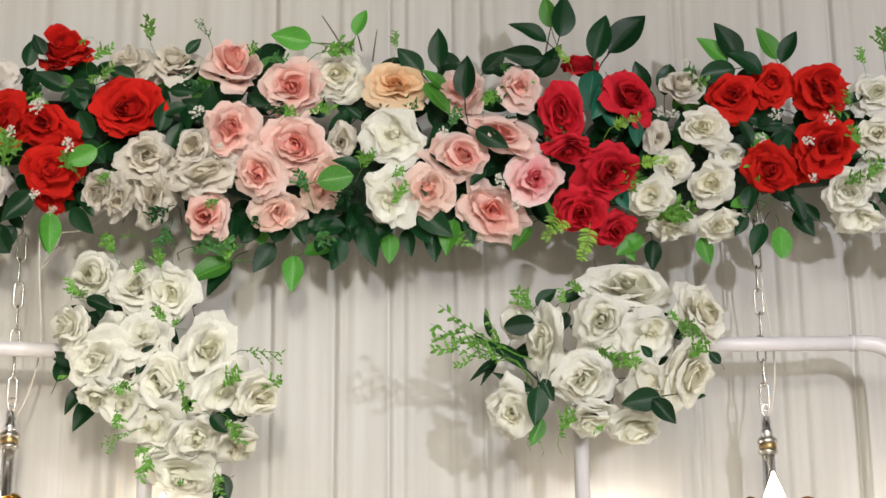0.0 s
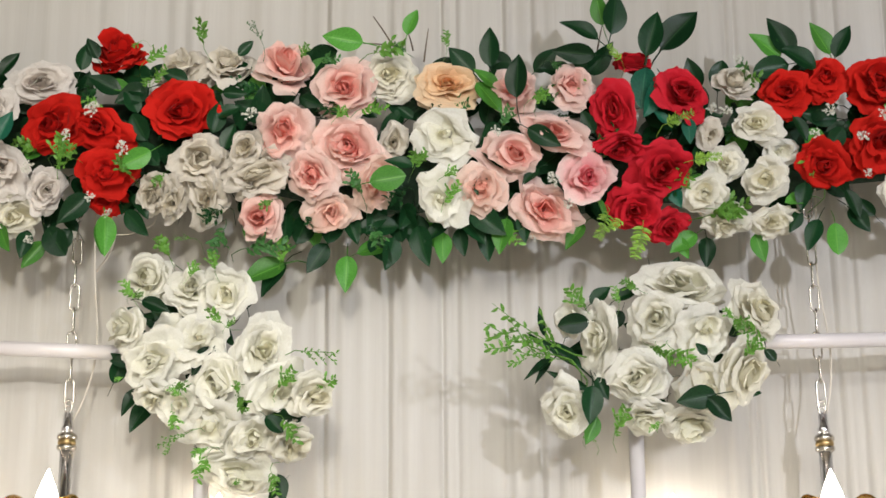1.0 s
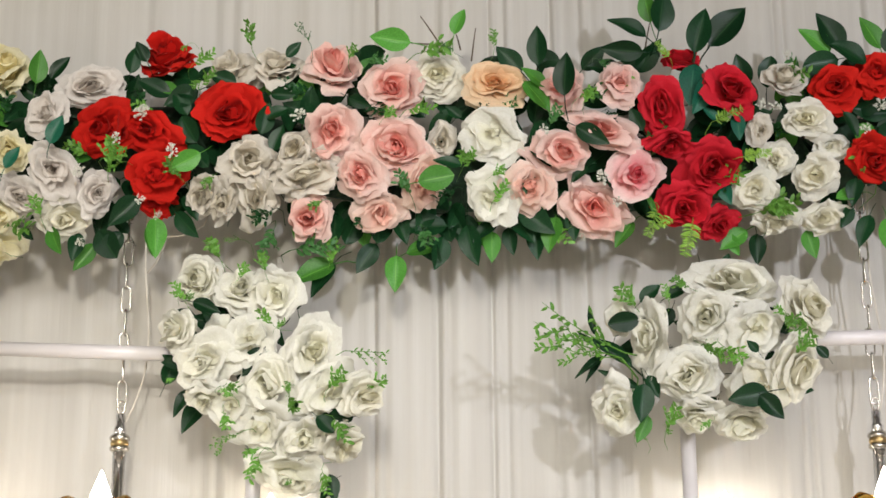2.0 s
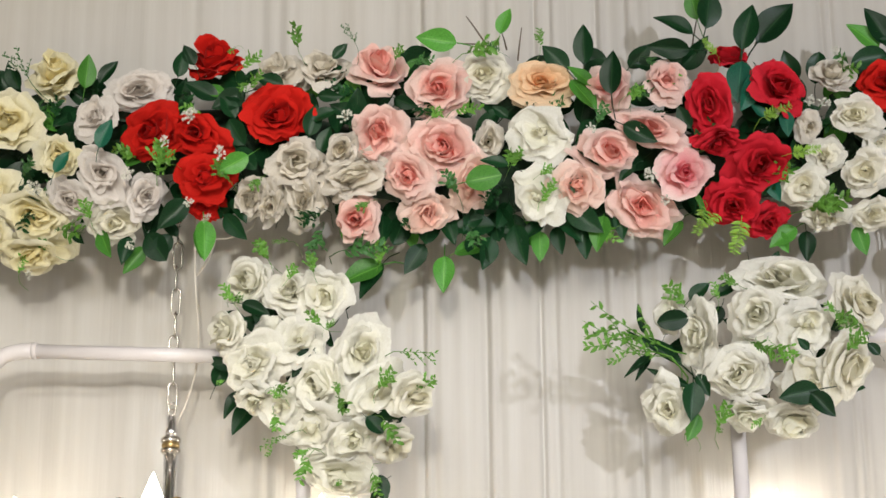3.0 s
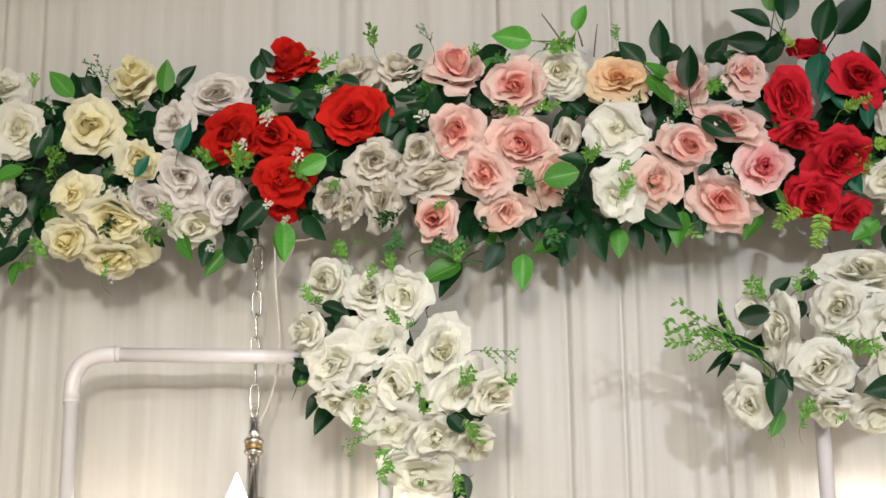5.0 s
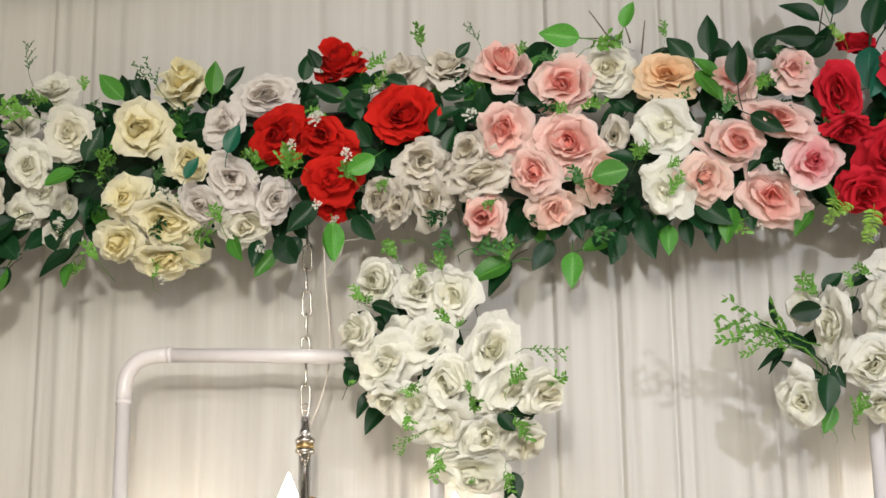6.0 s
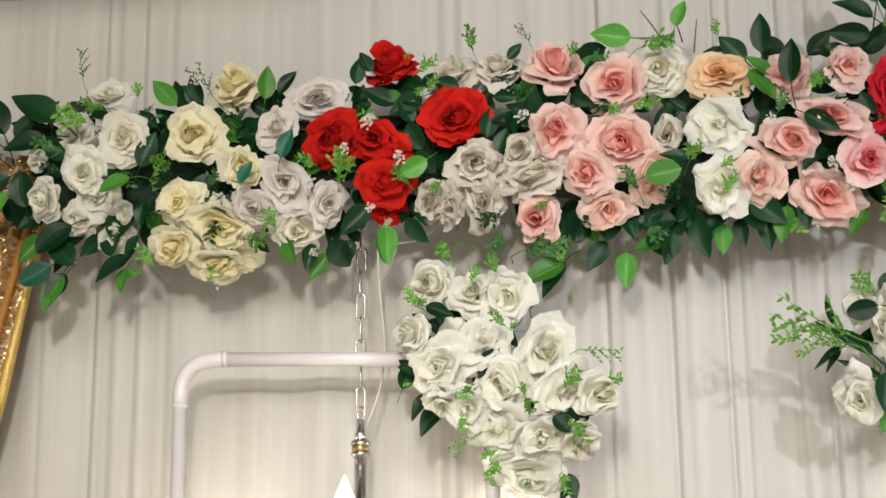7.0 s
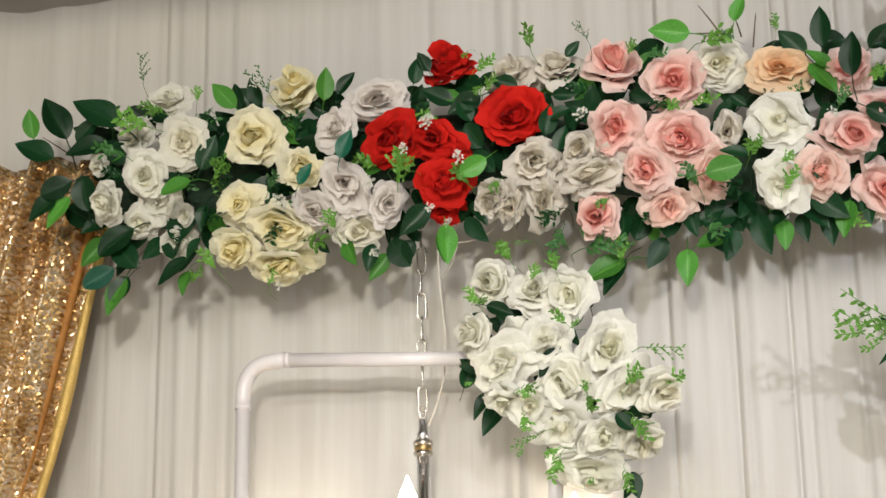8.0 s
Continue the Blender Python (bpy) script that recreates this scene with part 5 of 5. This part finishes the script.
leaf(spray_b, 0.173, -0.036, 2.193, 0.061, -146, "dark", "slim", 8)
leaf(spray_b, 0.169, -0.029, 2.190, 0.048, -127, "dark", "slim", 8)
leaf(spray_b, 0.226, -0.062, 2.135, 0.075, 158, "dark", "slim", 8)
leaf(spray_b, 0.192, -0.051, 2.223, 0.044, 63, "dark", "round", 8)
leaf(spray_b, 0.228, -0.105, 2.238, 0.053, -170, "dark", "round", 8)
leaf(spray_b, 0.231, -0.090, 2.135, 0.066, -95, "dark", "pointed", 8)
leaf(spray_b, 0.240, -0.071, 2.152, 0.042, -65, "dark", "pointed", 8)
leaf(spray_b, 0.413, -0.115, 2.109, 0.054, -49, "dark", "pointed", 8)
leaf(spray_b, 0.427, -0.112, 2.114, 0.067, -168, "dark", "pointed", 8)
leaf(spray_b, 0.534, -0.070, 2.177, 0.026, 133, "dark", "round", 8)
leaf(spray_b, 0.341, -0.005, 2.359, 0.040, -95, "dark", "pointed", 8)
leaf(spray_b, 0.427, -0.012, 2.333, 0.035, -96, "dark", "pointed", 8)
leaf(spray_b, 0.462, -0.026, 2.256, 0.035, -125, "dark", "pointed", 8)
leaf(spray_b, 0.510, -0.010, 2.236, 0.038, -63, "dark", "pointed", 8)
leaf(spray_b, 0.331, -0.044, 2.176, 0.039, -78, "dark", "pointed", 8)
leaf(spray_b, 0.372, -0.038, 2.268, 0.023, -39, "dark", "pointed", 8)
leaf(spray_b, 0.289, -0.032, 2.274, 0.043, -117, "dark", "pointed", 8)
leaf(spray_b, 0.277, -0.039, 2.196, 0.041, -112, "dark", "pointed", 8)
leaf(spray_b, 0.353, -0.037, 2.121, 0.037, -131, "dark", "pointed", 8)
leaf(spray_b, 0.240, -0.050, 2.091, 0.051, -113, "bright", "pointed", 8)
leaf(spray_b, 0.281, -0.025, 2.295, 0.043, 27, "dark", "pointed", 8)
leaf(spray_b, 0.414, -0.120, 2.177, 0.026, 133, "dark", "pointed", 8)
leaf(spray_b, 0.234, -0.061, 2.278, 0.045, 41, "dark", "pointed", 8)
sprig(spray_a, -0.250, -0.108, 2.193, 0.076, -6, "fork", "sprig")
sprig(spray_a, -0.223, -0.090, 2.132, 0.052, 23, "box", "sprig")
sprig(spray_a, -0.424, -0.130, 2.115, 0.029, 161, "box", "sprig")
sprig(spray_a, -0.448, -0.127, 2.134, 0.042, -13, "box", "sprig")
sprig(spray_a, -0.443, -0.123, 2.098, 0.047, -76, "box", "sprig")
sprig(spray_a, -0.410, -0.120, 2.062, 0.062, -143, "fork", "sprig")
sprig(spray_a, -0.269, -0.109, 2.086, 0.062, -54, "box", "sprig")
sprig(spray_a, -0.379, -0.113, 2.036, 0.039, -153, "box", "sprig")
sprig(spray_a, -0.384, -0.109, 2.028, 0.055, -102, "box", "sprig")
sprig(spray_a, -0.289, -0.072, 2.007, 0.049, -69, "box", "sprig")
sprig(spray_a, -0.517, -0.082, 2.285, 0.044, 129, "box", "sprig")
sprig(spray_a, -0.529, -0.068, 2.298, 0.028, -0, "box", "sprig")
sprig(spray_a, -0.463, -0.065, 2.362, 0.047, 116, "box", "sprig")
sprig(spray_a, -0.428, -0.100, 2.318, 0.034, 59, "box", "sprig")
sprig(spray_a, -0.362, -0.130, 2.230, 0.043, 131, "box", "sprig")
sprig(spray_a, -0.361, -0.131, 2.225, 0.025, 47, "box", "sprig")
sprig(spray_a, -0.340, -0.134, 2.123, 0.051, -62, "box", "sprig")
sprig(spray_a, -0.335, -0.132, 2.114, 0.028, 101, "box", "sprig")
sprig(spray_a, -0.383, -0.099, 2.328, 0.039, 99, "box", "sprig")
sprig(spray_a, -0.526, -0.095, 2.155, 0.019, -160, "box", "sprig")
sprig(spray_a, -0.352, -0.067, 1.981, 0.020, 27, "box", "sprig")
sprig(spray_a, -0.278, -0.120, 2.125, 0.051, 46, "box", "sprig")
sprig(spray_b, 0.198, -0.092, 2.177, 0.153, 168, "fork", "sprig")
sprig(spray_b, 0.202, -0.096, 2.185, 0.153, 158, "fork", "sprig")
sprig(spray_b, 0.193, -0.088, 2.178, 0.108, 180, "fork", "sprig")
sprig(spray_b, 0.226, -0.101, 2.255, 0.056, 127, "box", "sprig")
sprig(spray_b, 0.313, -0.117, 2.284, 0.043, 153, "box", "sprig")
sprig(spray_b, 0.276, -0.118, 2.260, 0.036, 111, "box", "sprig")
sprig(spray_b, 0.317, -0.136, 2.190, 0.040, -28, "box", "sprig")
sprig(spray_b, 0.354, -0.137, 2.185, 0.051, -39, "box", "sprig")
sprig(spray_b, 0.335, -0.137, 2.185, 0.045, -38, "box", "sprig")
sprig(spray_b, 0.465, -0.110, 2.233, 0.034, 135, "box", "sprig")
sprig(spray_b, 0.461, -0.109, 2.248, 0.040, -72, "box", "sprig")
sprig(spray_b, 0.509, -0.088, 2.215, 0.053, 148, "box", "sprig")
sprig(spray_b, 0.471, -0.109, 2.172, 0.054, 44, "box", "sprig")
sprig(spray_b, 0.219, -0.022, 2.064, 0.036, 66, "box", "sprig")
sprig(spray_b, 0.241, -0.022, 2.050, 0.036, 129, "box", "sprig")
sprig(spray_b, 0.265, -0.073, 2.059, 0.052, 62, "box", "sprig")
sprig(spray_b, 0.339, -0.106, 2.071, 0.030, -142, "box", "sprig")
sprig(spray_b, 0.264, -0.082, 2.067, 0.020, -65, "box", "sprig")

# short leaves tucked in between the roses, seen only through the gaps
tuck = random.Random(5)
for i in range(260):
    x = -1.25 + 2.2 * (i + tuck.random()) / 260
    mid = 2.575 + 0.06 * math.sin(max(0.0, min(1.0, (x + 1.3) / 2.2)) * math.pi)
    u = tuck.uniform(-0.95, 0.62)
    leaf(garland, x, -0.035 * math.sqrt(1 - u * u) + 0.012, mid + 0.14 * u, tuck.uniform(0.055, 0.078), tuck.uniform(0, 360) if -0.6 < u < 0.45 else (270 if u < 0 else 180 * tuck.randrange(2)) + tuck.uniform(-50, 50), "bright" if tuck.random() < 0.08 else "dark", tuck.choice(("pointed", "round", "pointed")), tuck.uniform(5, 35))
for i in range(64):
    # loose sprigs between the roses
    x = -1.2 + 2.1 * (i + tuck.random()) / 64
    sprig(garland, x, tuck.uniform(-0.07, -0.02), 2.58 + tuck.uniform(-0.16, 0.13), tuck.uniform(0.045, 0.075), tuck.uniform(0, 360), "box", ("sage", "deep", "deep", "sprig")[i % 4], 25)
for i in range(30):
    # the skirt of leaves that hangs under the pink roses
    leaf(garland, -0.37 + 0.5 * (i + tuck.random()) / 30, tuck.uniform(-0.025, 0.02), tuck.uniform(2.445, 2.49), tuck.uniform(0.055, 0.072), 270 + tuck.uniform(-40, 40), "bright" if i % 6 == 2 else "dark", "round" if i % 3 == 1 else "pointed", tuck.uniform(5, 25))
for spray, cx, cz, count in ((spray_a, -0.40, 2.19, 26), (spray_b, 0.36, 2.21, 26)):
    for i in range(count):
        a, q = tuck.uniform(0, 2 * math.pi), tuck.random() ** 0.5
        leaf(spray, cx + 0.13 * q * math.cos(a), 0.0, cz + 0.12 * q * math.sin(a), tuck.uniform(0.045, 0.065), math.degrees(a) + tuck.uniform(-50, 50), "dark", "pointed", tuck.uniform(5, 30))
